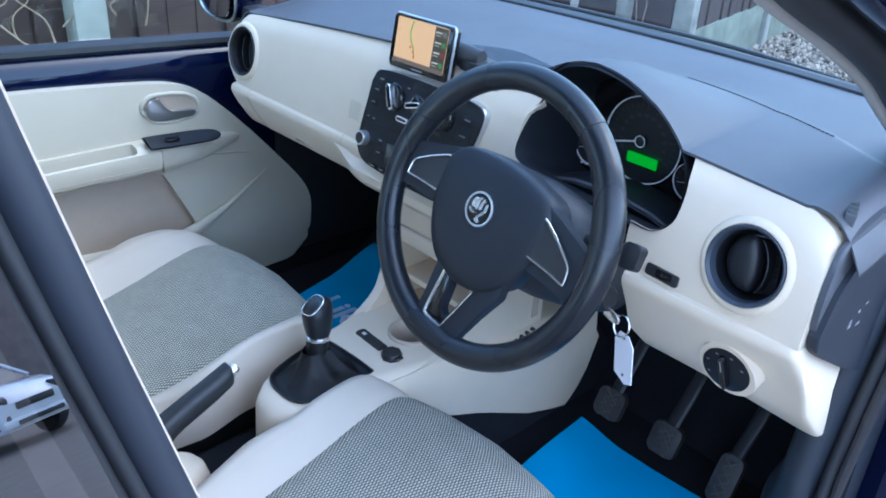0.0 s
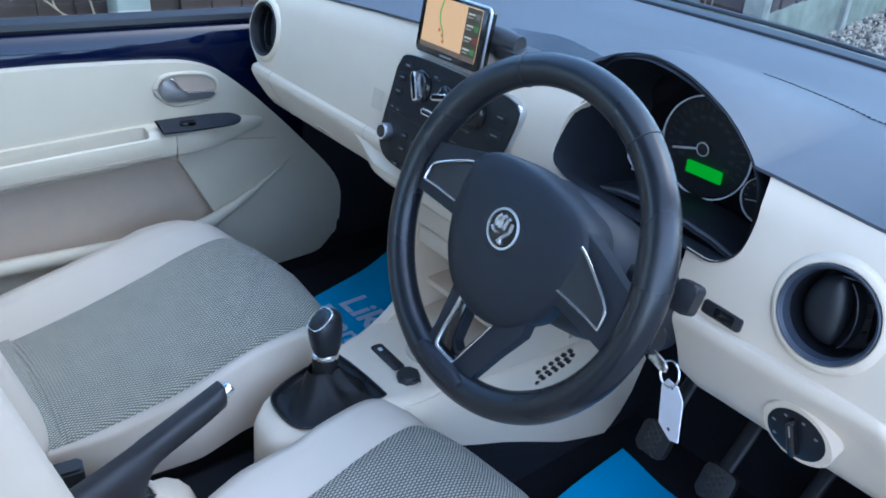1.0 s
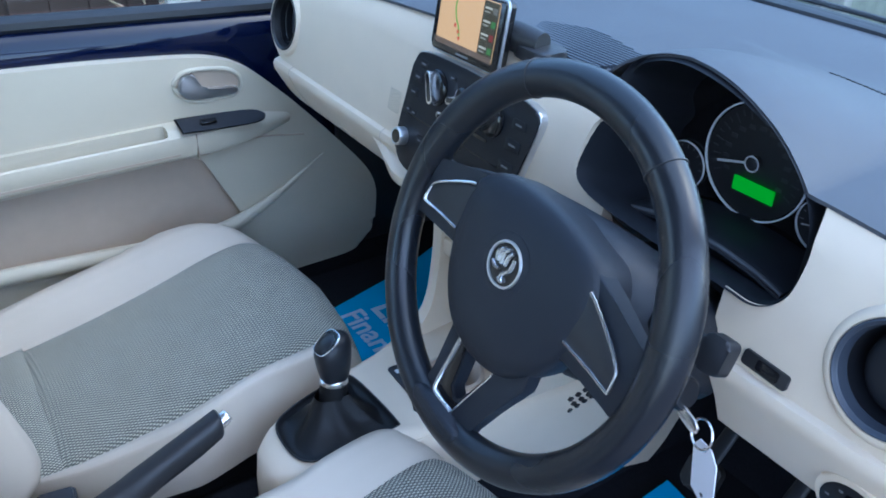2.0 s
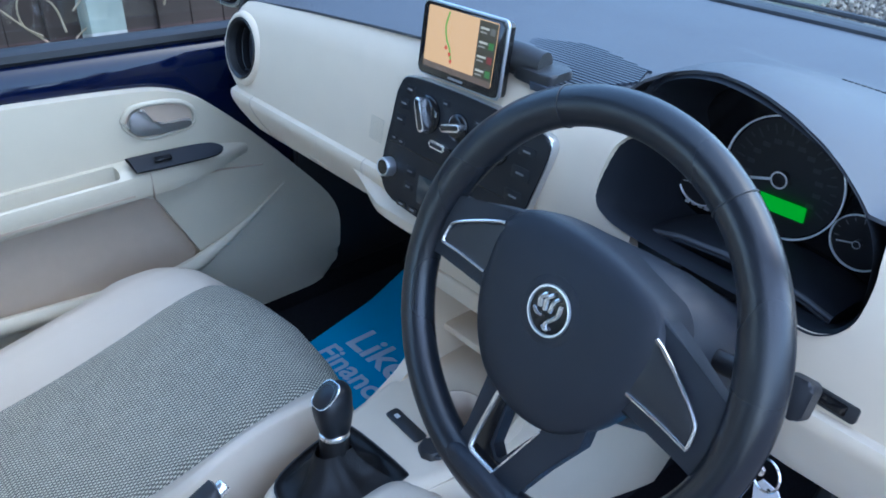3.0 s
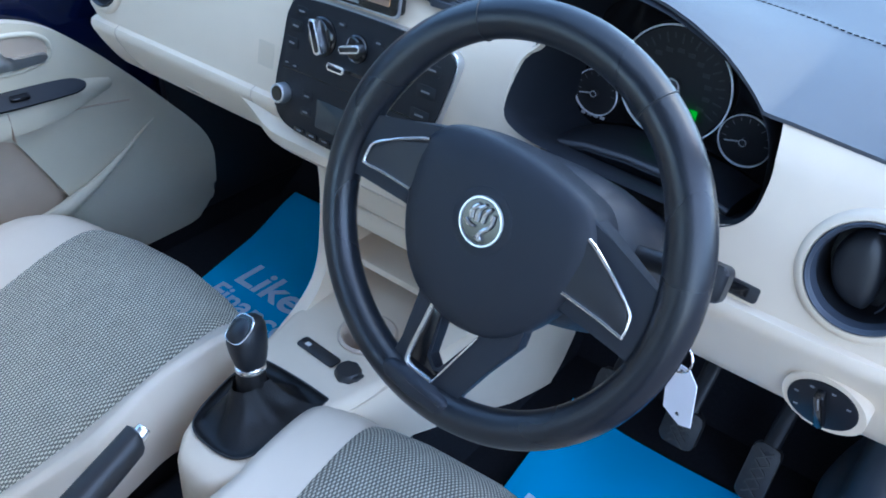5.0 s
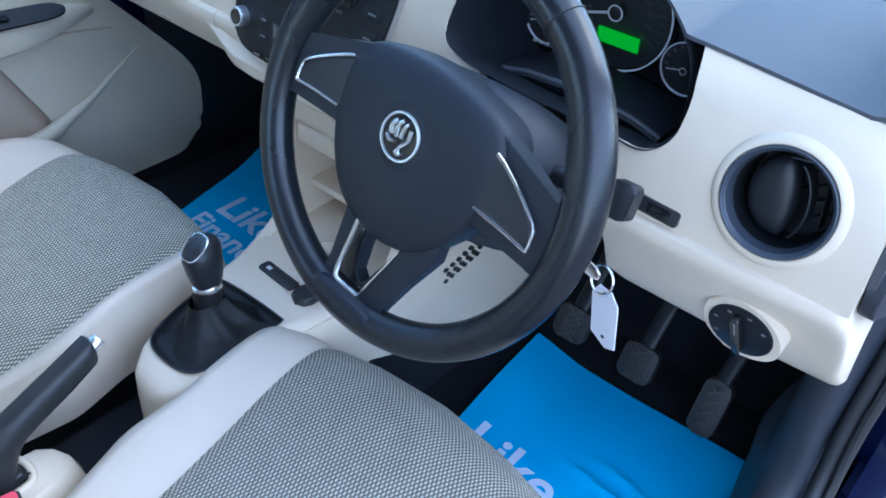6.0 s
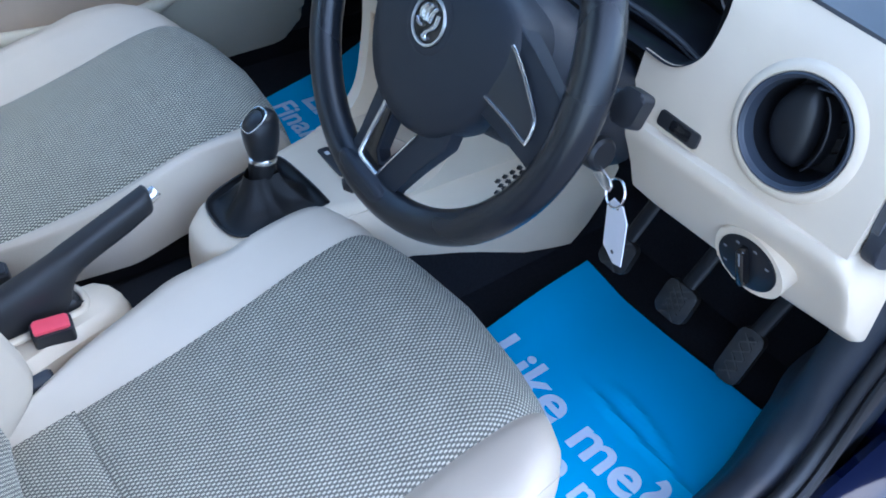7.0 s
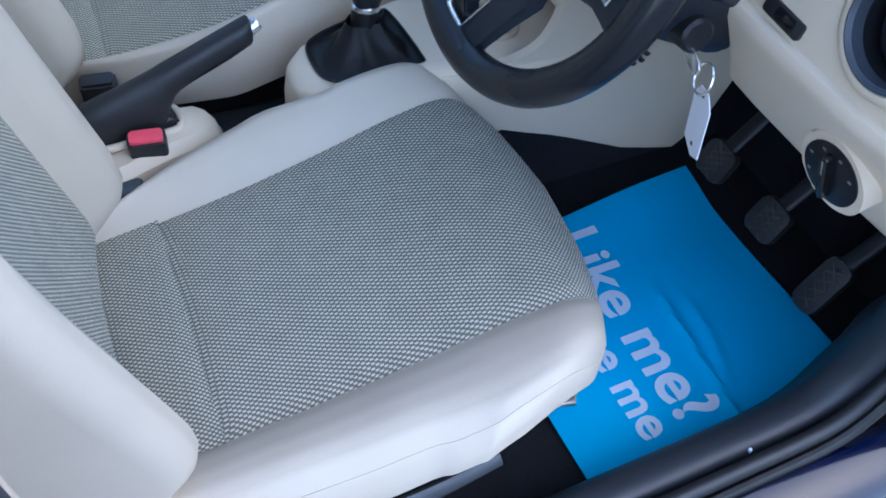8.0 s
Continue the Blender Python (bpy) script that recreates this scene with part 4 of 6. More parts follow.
def seat(name, xc, dz, label, sign):
    root = thing(name, label, "car seat", (xc, -0.2, 0.27), "front seats")
    cloth = part("seat_cushion", cushion_strip(-1, 1, 40, 0.125, 1.6, 60, xc, dz), CLOTH, root, "grey woven cloth cushion")
    uv_mapped(cloth.data, lambda c: (c.x, c.y - c.z))
    roll = part("cushion_roll", cushion_strip(-1.02, 1.02, 30, -0.06, 0.127, 10, xc, dz + 0.002), CLOTH, root)
    uv_mapped(roll.data, lambda c: (c.x, c.y - c.z))
    for a, b in ((-2, -1), (1, 2)):
        part("cushion_bolster", cushion_strip(a, b, 24, -0.06, 1.6, 60, xc, dz), VINYL, root, "cream side bolster")
        if a < 0 or not sign:
            continue
        q = 1.68
        seam = [cushion_point(q, -0.04 + 1.3 * i / 40, dz) + V(xc + 0.0006, 0, 0) for i in range(41)]
        part("bolster_seam", sweep(seam, ring_section(0.0006, 6)), DOOR, root)
    part("seat_base", box(xc - 0.19, xc + 0.19, -0.42, 0.0, 0.292, 0.35 + dz, 0.02, 2), BLACK, root)
    for k in (-0.15, 0.15):
        part("seat_rail", box(xc + k - 0.015, xc + k + 0.015, -0.45, 0.07, 0.27, 0.30, 0.003, 1), BLACK, root, "black steel seat rail")
    # backrest in its own leaning frame
    lean = basis((xc, -0.412, 0.385 + dz), (-1, 0, 0), (0, -0.22, 0.9755))

    def back_half(v):
        return table(v, (0, 0.140), (0.3, 0.145), (0.45, 0.140), (0.56, 0.115), (0.66, 0.09), (0.80, 0.085))

    def back_point(s, v):
        w = back_half(v)
        a = abs(s)
        if a <= 1:
            dx, out = w * a, -0.012 * (1 - a * a)
        else:
            b = a - 1
            wide = table(v, (0, 0.072), (0.35, 0.078), (0.5, 0.065), (0.62, 0.03), (0.8, 0.02)) * (0.86 if sign and s < 0 else 1.0)
            dx = w + wide * table(b, (0, 0), (0.2, 0.22), (0.45, 0.55), (0.65, 0.85), (0.8, 1.0), (1, 1.0))
            deep = table(v, (0, 0.15), (0.02, 0.55), (0.05, 0.85), (0.1, 1), (0.4, 0.9), (0.6, 0.3), (0.8, 0.1))
            out = table(b, (0, 0), (0.15, 0.030 * deep), (0.3, 0.046 * deep), (0.45, 0.052 * deep), (0.6, 0.047 * deep), (0.75, 0.030 * deep), (0.88, 0.0), (1, -0.10))
        end = step(0.72, 0.80, v)
        start = (1 - step(0.0, 0.06, v)) * (1.0 if a <= 1 else 1.8)
        return lean @ V(math.copysign(dx, s) * (1 - 0.15 * end), v, out - 0.05 * end * end - 0.025 * start)

    def back_strip(s0, s1, ns, nt, push=0.004):
        rows = []
        for j in range(nt + 1):
            row = []
            for i in range(ns + 1):
                a = i / ns
                p = back_point(lerp(s0, s1, a), lerp(0.0, 0.80, j / nt))
                edge = min(a, 1 - a) * abs(s1 - s0)
                row.append(p - lean.to_3x3() @ V(0, 0, push * (1 - step(0, 0.09, edge))))
            rows.append(row)
        bm = loft(rows, caps=False, ring_closed=False)
        bmesh.ops.solidify(bm, geom=list(bm.faces), thickness=0.006)
        return bm

    inv = lean.inverted()
    face = part("backrest", back_strip(-1, 1, 24, 50), CLOTH, root, "grey woven cloth backrest")
    uv_mapped(face.data, lambda c: tuple((inv @ c).xy))
    for a, b in ((-2, -1), (1, 2)):
        part("backrest_bolster", back_strip(a, b, 20, 50), VINYL, root, "cream backrest bolster")
    part("backrest_shell", box(-0.19, 0.19, 0.03, 0.70, -0.12, -0.03, 0.03, 3, lean), BLACK, root)
    if sign:
        lever = curve_points([(xc + 0.262, -0.33, 0.345), (xc + 0.268, -0.25, 0.350), (xc + 0.27, -0.17, 0.36), (xc + 0.268, -0.10, 0.372)], 5)
        part("height_lever", sweep(lever, ring_section(0.008, 12, 0.019), scale=lambda t: 1.1 - 0.35 * t), PAD, root, "grey seat height lever")
        part("recline_knob", lathe([(0.03, -0.02), (0.03, 0.01), (0.025, 0.016), (0, 0.016)], basis((xc + 0.245, -0.40, 0.37), (0, 1, 0), (0, 0, 1)), 28), PAD, root)
        part("slide_bar", sweep([(xc + 0.20, 0.0, 0.30), (xc + 0.21, 0.04, 0.295), (xc + 0.18, 0.06, 0.295)], ring_section(0.005, 8)), SILVER, root)
    return root


seat("driver_seat", 0.296, 0.0, "cream and grey woven cloth driver's seat", True)
seat("passenger_seat", -0.300, 0.020, "cream and grey woven cloth passenger seat, raised", False)

# ---- centre console, gear lever, handbrake ----
console = thing("centre_console", "cream plastic centre console with gear gaiter and cup holder", "console", (0.015, 0.0, 0.27))


def console_ring(y):
    wl = table(y, (-0.155, 0.010), (-0.145, -0.008), (-0.125, -0.027), (-0.10, -0.037), (-0.05, -0.051), (0.0, -0.060), (0.08, -0.078), (0.18, -0.105), (0.30, -0.14), (0.5, -0.16))
    wr = table(y, (-0.155, 0.045), (-0.145, 0.062), (-0.125, 0.080), (-0.10, 0.084), (0.0, 0.093), (0.08, 0.110), (0.18, 0.125), (0.30, 0.135), (0.5, 0.15))
    top = table(y, (-0.155, 0.455), (-0.145, 0.472), (-0.10, 0.485), (0.0, 0.494), (0.06, 0.496), (0.16, 0.492), (0.20, 0.492), (0.30, 0.488), (0.5, 0.48))
    low = table(y, (-0.17, 0.30), (0.02, 0.33), (0.10, 0.392), (0.21, 0.356), (0.335, 0.298), (0.40, 0.281), (0.43, 0.275), (0.455, 0.300), (0.48, 0.345), (0.50, 0.41))
    r = 0.012
    return [(wl - 0.012, y, low), (wl - 0.004, y, top - 0.06), (wl, y, top - r), (wl + r * 0.4, y, top - r * 0.3), (wl + r, y, top), (wr - r, y, top), (wr - r * 0.4, y, top - r * 0.3), (wr, y, top - r), (wr + 0.004, y, top - 0.06), (wr + 0.012, y, low)]


body = part("console_body", loft([console_ring(y) for y in (-0.155, -0.15, -0.145, -0.135, -0.12, -0.09, -0.05, 0, 0.04, 0.08, 0.12, 0.16, 0.20, 0.24, 0.28, 0.33, 0.38, 0.41, 0.43, 0.445, 0.46, 0.48, 0.50)]), CREAM, console, "cream moulded console")
gm = basis((0.0165, -0.047, 0.4905), (1, 0, 0), (0, 1, 0.07))
gout = smooth_outline([(-0.052, 0.060), (0.045, 0.066), (0.062, 0.055), (0.060, -0.02), (0.045, -0.062), (0.0, -0.072), (-0.040, -0.060), (-0.060, 0.0), (-0.062, 0.045)], 5)
carve(body, [prism(gout, gm, 0.05, back=0.05), lathe([(0, -0.07), (0.034, -0.07), (0.036, 0.1), (0, 0.1)], Matrix.Translation((0.030, 0.136, 0.492)), 40)])
part("gaiter_frame", sweep([gm @ V(x, y, -0.001) for x, y in gout], ring_section(0.0013, 8), closed=True), BLACK, console)
rings = []
for k, (f, hgt) in enumerate(((1.0, -0.002), (0.96, -0.006), (0.88, -0.009), (0.77, -0.007), (0.65, -0.002), (0.54, 0.005), (0.44, 0.013), (0.35, 0.023), (0.275, 0.036))):
    ring = []
    for i, (x, y) in enumerate(gout):
        fold = 1 + 0.17 * math.sin(5 * math.atan2(y, x) + 0.35 * k + 0.6 * math.sin(3 * math.atan2(y, x))) * min(1.0, 0.3 * max(0, k - 1)) * (1 if k < 6 else 0.4)
        ring.append(gm @ V(x * f * fold - 0.012 * (1 - f), y * f * fold + 0.006 * (1 - f), hgt))
    rings.append(ring)
gear = thing("gear_lever", "black gear lever with chrome collar and leather gaiter", "gear lever", (0.01, -0.04, 0.49))
part("gaiter", loft(rings, caps=False), GAITER, gear, "creased black gaiter", smooth=60)
axis_g = basis((0.0085, -0.041, 0.521), (1, 0, 0.10), (0, 0.97, -0.12))
part("lever_boot", lathe([(0.0215, -0.045), (0.0195, -0.03), (0.0190, -0.022), (0.0182, -0.018), (0.0186, -0.010), (0.0178, 0.0), (0.0182, 0.008), (0.0176, 0.016), (0.0168, 0.0215), (0, 0.0215)], axis_g, 24), GAITER, gear)
part("collar", lathe([(0.0180, 0.0195), (0.0188, 0.021), (0.0182, 0.0255), (0.0160, 0.027), (0.0160, 0.0195)], axis_g, 32), CHROME, gear, "chrome collar")
rings = []
for hgt, rx, ry, oy in ((0.026, 0.0165, 0.0165, 0), (0.034, 0.0190, 0.0195, 0), (0.046, 0.0210, 0.0220, -0.001), (0.058, 0.0220, 0.0235, -0.002), (0.068, 0.0215, 0.0230, -0.002), (0.077, 0.0185, 0.0195, 0.001), (0.083, 0.0135, 0.0135, 0.004), (0.086, 0.006, 0.006, 0.006)):
    rings.append([axis_g @ V(0.95 * rx * math.copysign(abs(math.cos(a)) ** 0.8, math.cos(a)), oy + ry * math.copysign(abs(math.sin(a)) ** 0.8, math.sin(a)), 0.026 + 1.07 * (hgt - 0.026)) for a in [2 * math.pi * i / 28 for i in range(28)]])
part("gear_knob", loft(rings), LEATHER, gear, "black leather gear knob", smooth=60)
km = axis_g @ pose(0, -0.0105, 0.0800, 42, 0, 0)
part("knob_trim", sweep([km @ V(x, y, 0) for x, y in smooth_outline([(-0.011, 0.0155), (0.0, 0.0175), (0.011, 0.0155), (0.0165, 0.003), (0.0125, -0.015), (0.0, -0.0185), (-0.0125, -0.015), (-0.0165, 0.003)], 4)], ring_section(0.0011, 8), closed=True), CHROME, gear, "chrome knob trim")
part("shift_plate", prism(smooth_outline([(-0.010, 0.0145), (0.0, 0.0165), (0.010, 0.0145), (0.0155, 0.003), (0.0115, -0.014), (0.0, -0.0175), (-0.0115, -0.014), (-0.0155, 0.003)], 4), km, 0.0015, back=0.006), GLOSS, gear)
for k in range(3):
    part("shift_mark", box(-0.0075 + 0.006 * k, -0.0068 + 0.006 * k, -0.007, 0.007, 0.0016, 0.002, 0, 1, km), MARKS, gear)
part("shift_mark", box(-0.0075, 0.0055, -0.0004, 0.0004, 0.0016, 0.002, 0, 1, km), MARKS, gear)
sock = part("switch_strip", prism(rounded(0.068, 0.019, 0.004), basis((0.008, 0.067, 0.4965), (1, -0.03, 0.0), (0.03, 1, 0)), 0.002, 0.0008), BLACK, console, "black switch strip")
part("strip_mark", box(-0.024, -0.016, -0.003, 0.003, 0.002, 0.0024, 0, 1, basis((0.008, 0.067, 0.4965), (1, -0.03, 0.0), (0.03, 1, 0))), MARKS, sock)
so = part("power_socket", lathe([(0.0175, 0), (0.0175, 0.008), (0.015, 0.011), (0, 0.011)], Matrix.Translation((0.065, 0.064, 0.495)), 8), BLACK, console, "black power socket cap")
part("socket_tab", box(-0.004, 0.022, -0.008, 0.008, 0.004, 0.009, 0.002, 1, Matrix.Translation((0.065, 0.064, 0.495))), BLACK, so)
part("cup_ring", lathe([(0.034, -0.06), (0.034, 0.002), (0.037, 0.006), (0.041, 0.004), (0.041, -0.002), (0.036, -0.003), (0.036, -0.065), (0, -0.065), (0, -0.06), (0.034, -0.06)], Matrix.Translation((0.030, 0.136, 0.494)), 40), CREAM_DARK, console, "beige cup holder")
for j in range(3):
    for k in range(6):
        y, z = 0.262 + 0.0125 * k + 0.006 * (j % 2), 0.446 + 0.0035 * k + 0.010 * j
        x = table(y, (0.18, 0.125), (0.30, 0.135), (0.5, 0.15)) + 0.0030
        part("side_grille_hole", prism([(-0.0046, 0), (0, -0.0030), (0.0046, 0), (0, 0.0030)], basis((x, y, z), (0, 1, 0.25), (0, -0.3, 1)), 0.0022, back=0.004), BLACK, console)
# storage shelf below the radio
stack = thing("centre_stack", "cream open storage shelf beneath the radio", "storage shelf", (0, 0.3, 0.5))
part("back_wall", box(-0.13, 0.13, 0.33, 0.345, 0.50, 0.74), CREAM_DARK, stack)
part("shelf", box(-0.098, 0.116, 0.208, 0.335, 0.531, 0.543, 0.004, 2), CREAM, stack, "cream shelf")
side = curve_points([(0.02, 0.480, 0), (0.075, 0.486, 0), (0.125, 0.497, 0), (0.157, 0.515, 0), (0.174, 0.545, 0), (0.182, 0.59, 0), (0.186, 0.65, 0), (0.182, 0.70, 0), (0.175, 0.73, 0)], 6)
side = [(p.x, p.y) for p in side] + [(0.36, 0.735), (0.36, 0.47), (0.02, 0.47)]
for sgn in (-1, 1):
    wall = prism(side, basis((-0.010 if sgn < 0 else -0.008, 0.0, 0), (0.0, 1, 0), (0, 0, 1)), 0.020 if sgn < 0 else 0.014, 0.005, 3)
    for v in wall.verts:
        v.co.x += table(v.co.y, (0.02, -0.056), (0.08, -0.070), (0.18, -0.096), (0.5, -0.098)) if sgn < 0 else table(v.co.y, (0.02, 0.094), (0.08, 0.106), (0.18, 0.121), (0.5, 0.123))
    part("side_wall", wall, CREAM, stack, "curved cream side wall", smooth=50)
part("upper_ledge", box(-0.098, 0.116, 0.186, 0.335, 0.645, 0.712, 0.010, 3), CREAM, stack)
part("upper_ledge", box(-0.098, 0.116, 0.190, 0.335, 0.612, 0.642, 0.006, 3), CREAM, stack)
part("hollow", loft([[V(x, y, 0.62), V(x, 0.345, 0.62), V(x, 0.345, 0.480), V(x, y, 0.480)] for x, y in ((-0.098, 0.22), (-0.094, 0.262), (-0.080, 0.29), (-0.05, 0.303), (0.08, 0.303), (0.105, 0.28), (0.116, 0.23))]), CREAM_DARK, stack, "rounded recess in darker cream")

brake = thing("handbrake", "black handbrake lever with chrome release button", "handbrake", (0.01, -0.33, 0.42))
bl = [V(0.006, -0.25, 0.507), V(0.0, -0.188, 0.540)]
rings = []
for y in (-0.47, -0.40, -0.34, -0.318, -0.310, -0.305, -0.300, -0.294, -0.285, -0.27, -0.25, -0.22, -0.20, -0.191, -0.188):
    top = table(y, (-0.47, 0.470), (-0.376, 0.492), (-0.292, 0.520), (-0.191, 0.557), (-0.188, 0.554))
    bot = table(y, (-0.47, 0.41), (-0.318, 0.415), (-0.310, 0.432), (-0.305, 0.452), (-0.300, 0.464), (-0.294, 0.474), (-0.285, 0.481), (-0.27, 0.488), (-0.22, 0.507), (-0.191, 0.521), (-0.188, 0.524))
    cx, w = table(y, (-0.47, 0.018), (-0.188, 0.0)), table(y, (-0.47, 0.021), (-0.32, 0.020), (-0.28, 0.0165), (-0.191, 0.0155), (-0.188, 0.013))
    rings.append([V(cx + w * math.copysign(abs(math.cos(q)) ** 0.75, math.cos(q)), y, lerp(bot, top, 0.5 + 0.5 * math.copysign(abs(math.sin(q)) ** 0.8, math.sin(q)))) for q in [2 * math.pi * i / 28 for i in range(28)]])
part("lever", loft(rings), BLACK, brake, "grained black lever", smooth=60)
part("lever_toe", prism(smooth_outline([(-0.33, 0.428), (-0.310, 0.452), (-0.300, 0.440), (-0.286, 0.434), (-0.284, 0.428), (-0.30, 0.420)], 4), basis((-0.004, 0, 0), (0, 1, 0), (0, 0, 1)), 0.030, 0.005, 2), BLACK, brake)
dirn = (bl[-1] - bl[-2]).normalized()
part("release_button", lathe([(0.009, -0.004), (0.009, 0.010), (0.0078, 0.013), (0, 0.0135)], Matrix.Translation(bl[-1]) @ dirn.to_track_quat("Z", "Y").to_matrix().to_4x4(), 24), CHROME, brake, "chrome release button")
rear = thing("rear_console", "cream handbrake surround between the seats", "console", (0.015, -0.35, 0.27))
part("surround", loft([[(x0, y, 0.30), (x0 + 0.006, y, z - 0.012), (x0 + 0.02, y, z), (x1 - 0.02, y, z), (x1 - 0.006, y, z - 0.012), (x1, y, 0.30)] for y, x0, x1, z in ((-0.62, -0.03, 0.09, 0.40), (-0.40, -0.03, 0.09, 0.425), (-0.32, -0.028, 0.076, 0.437), (-0.275, -0.022, 0.066, 0.438), (-0.262, -0.014, 0.058, 0.434), (-0.252, -0.002, 0.046, 0.425), (-0.246, 0.008, 0.036, 0.405))]), CREAM, rear, "cream moulded surround")
part("lever_slot", prism(smooth_outline([(-0.022, -0.12), (0.022, -0.12), (0.022, 0.0), (0.012, 0.020), (-0.012, 0.020), (-0.022, 0.0)], 4), basis((0.012, -0.318, 0.4365), (1, 0, 0), (0, 1, 0.02)), 0.002), BLACK, rear, "black lever slot")
part("slot_lip", sweep([basis((0.012, -0.318, 0.4375), (1, 0, 0), (0, 1, 0.02)) @ V(x, y, 0) for x, y in smooth_outline([(-0.024, -0.12), (0.024, -0.12), (0.024, 0.0), (0.014, 0.022), (-0.014, 0.022), (-0.024, 0.0)], 4)], ring_section(0.005, 10), closed=True), CREAM, rear)
for xb, yb, cap_col, lab in ((0.052, -0.342, RED, "red-topped seat belt buckle"), (-0.078, -0.378, BLACK, "black seat belt buckle beside the passenger seat")):
    bk = thing("seat_belt_buckle", lab, "buckle", (xb, yb, 0.36), "seat belt buckles")
    bmx = basis((xb, yb, 0.440 if xb > 0 else 0.435), (0.15, 0.98, 0.0), (-0.98, 0.15, 0.14))
    part("buckle_body", prism(rounded(0.046, 0.026, 0.005), bmx, 0.014, 0.004, 2, back=0.03), BLACK, bk)
    part("release_press", prism(rounded(0.040, 0.019, 0.003), bmx, 0.0185, 0.003, 2, back=-0.010), cap_col, bk, "red press button")
    part("buckle_stem", box(xb - 0.015, xb + 0.015, yb - 0.03, yb - 0.01, 0.29, 0.41, 0.004, 1), PAD, bk)
    if xb > 0:
        part("stem_cover", box(0.050, 0.098, -0.410, -0.360, 0.33, 0.416, 0.012, 3, pose(0, 0, 0)), COLLAR, bk, "slate-grey buckle stem cover")

# ---- pedals ----
WORN = material("worn_rubber", (0.055, 0.053, 0.05), 0.7, var=0.6, scale=90)
PEDAL = material("pedal_black", (0.022, 0.021, 0.021), 0.5, var=0.5, scale=70, bump=0.4, bump_scale=500, spec=0.5)


def pedal(x, y, z, w, h, arm_to, label):
    p = thing("pedal", label, "pedal", (x, y, 0.27), "pedals")
    m = basis((x, y, z), (1, 0, 0), (0, 0.45, 0.89))
    part("pedal_pad", prism(rounded(w, h, 0.012), m, 0.008, 0.003, 2, back=0.006), PEDAL, p, "worn rubber pedal pad")
    for k in range(4):
        for s in (-1, 1):
            part("tread", box(-w * 0.42, w * 0.42, -0.0012, 0.0012, 0.008, 0.0095, 0, 1, m @ pose(0, h * (-0.3 + 0.2 * k), 0, 0, 0, 38 * s) @ Matrix.Diagonal((0.75, 1, 1, 1))), WORN, p)
    part("pedal_arm", sweep(curve_points([V(x, y + 0.008, z + h * 0.3), V(x + 0.005, y + 0.06, z + 0.10), V(*arm_to)], 6), ring_section(0.012, 12, 0.005)), PANEL, p, "black steel pedal arm")


pedal(0.280, 0.392, 0.373, 0.054, 0.052, (0.30, 0.50, 0.62), "black rubber clutch pedal")
pedal(0.387, 0.409, 0.354, 0.054, 0.056, (0.41, 0.50, 0.62), "black rubber brake pedal")
pedal(0.502, 0.412, 0.346, 0.040, 0.085, (0.525, 0.52, 0.60), "black rubber accelerator pedal")

# ---- paper floor mats ----
def paper(name, corners, bows, label):
    a, b, c, d = [V(*p) for p in corners]
    rows = []
    for j in range(61):
        row = []
        for i in range(61):
            u, v = i / 60, j / 60
            p = a.lerp(b, u).lerp(d.lerp(c, u), v)
            p.z += bows(u, v)
            row.append(p)
        rows.append(row)
    bm = loft(rows, caps=False, ring_closed=False)
    bmesh.ops.solidify(bm, geom=list(bm.faces), thickness=0.0006)
    sheet = solid(name, bm, PAPER, label, "floor mat", group="paper floor mats")

    def height(x, y):
        u = v = 0.5
        for _ in range(12):
            p, q = a.lerp(b, u), d.lerp(c, u)
            v = (y - p.y) / (q.y - p.y)
            left, right = a.lerp(d, v), b.lerp(c, v)
            u = (x - left.x) / (right.x - left.x)
        return a.lerp(b, u).lerp(d.lerp(c, u), v).z + bows(u, v)

    return sheet, height


def lettering(body, size, m, sheet, align="LEFT"):
    cu = bpy.data.curves.new("lettering", "FONT")
    cu.body, cu.size, cu.extrude, cu.offset, cu.align_x = body, size, 0.0004, size * 0.022, align
    tmp = new("lettering", cu)
    bpy.context.view_layer.update()
    me = bpy.data.meshes.new_from_object(tmp.evaluated_get(bpy.context.evaluated_depsgraph_get()))
    bpy.data.objects.remove(tmp)
    me.transform(m)
    cut = bmesh.new()
    cut.from_mesh(me)
    long = [e for e in cut.edges if e.calc_length() > 0.012]
    bmesh.ops.subdivide_edges(cut, edges=long, cuts=3)
    bmesh.ops.triangulate(cut, faces=cut.faces)
    for v in cut.verts:
        v.co.z = sheet[1](v.co.x, v.co.y) + 0.0012 + 0.3 * (v.co.z - m.translation.z)
    cut.to_mesh(me)
    cut.free()
    me.materials.clear()
    me.materials.append(INK)
    ob = new("lettering", me)
    ob.parent = sheet[0]
    return tagged(ob, "pale printed lettering")


mat_d = paper("paper_floor_mat", ((0.245, 0.00, 0.272), (0.602, 0.018, 0.272), (0.594, 0.424, 0.272), (0.208, 0.418, 0.272)), lambda u, v: 0.004 * math.sin(5 * u + 3 * v) + 0.009 * math.exp(-((v - 0.63 + 0.10 * u) / 0.016) ** 2) * step(0.35, 0.6, u) + 0.007 * math.exp(-((v - 0.36 - 0.04 * u) / 0.02) ** 2) * (1 - step(0.2, 0.5, u)) + 0.006 * math.exp(-((v - 0.50 - 0.16 * math.sin(3 * u)) / 0.02) ** 2) * step(0.45, 0.6, u) * (1 - step(0.8, 0.95, u)) + 0.03 * step(0.75, 1.0, 1 - u) * step(0.3, 0.8, v) * 0.4, "creased blue paper floor mat with pale lettering")
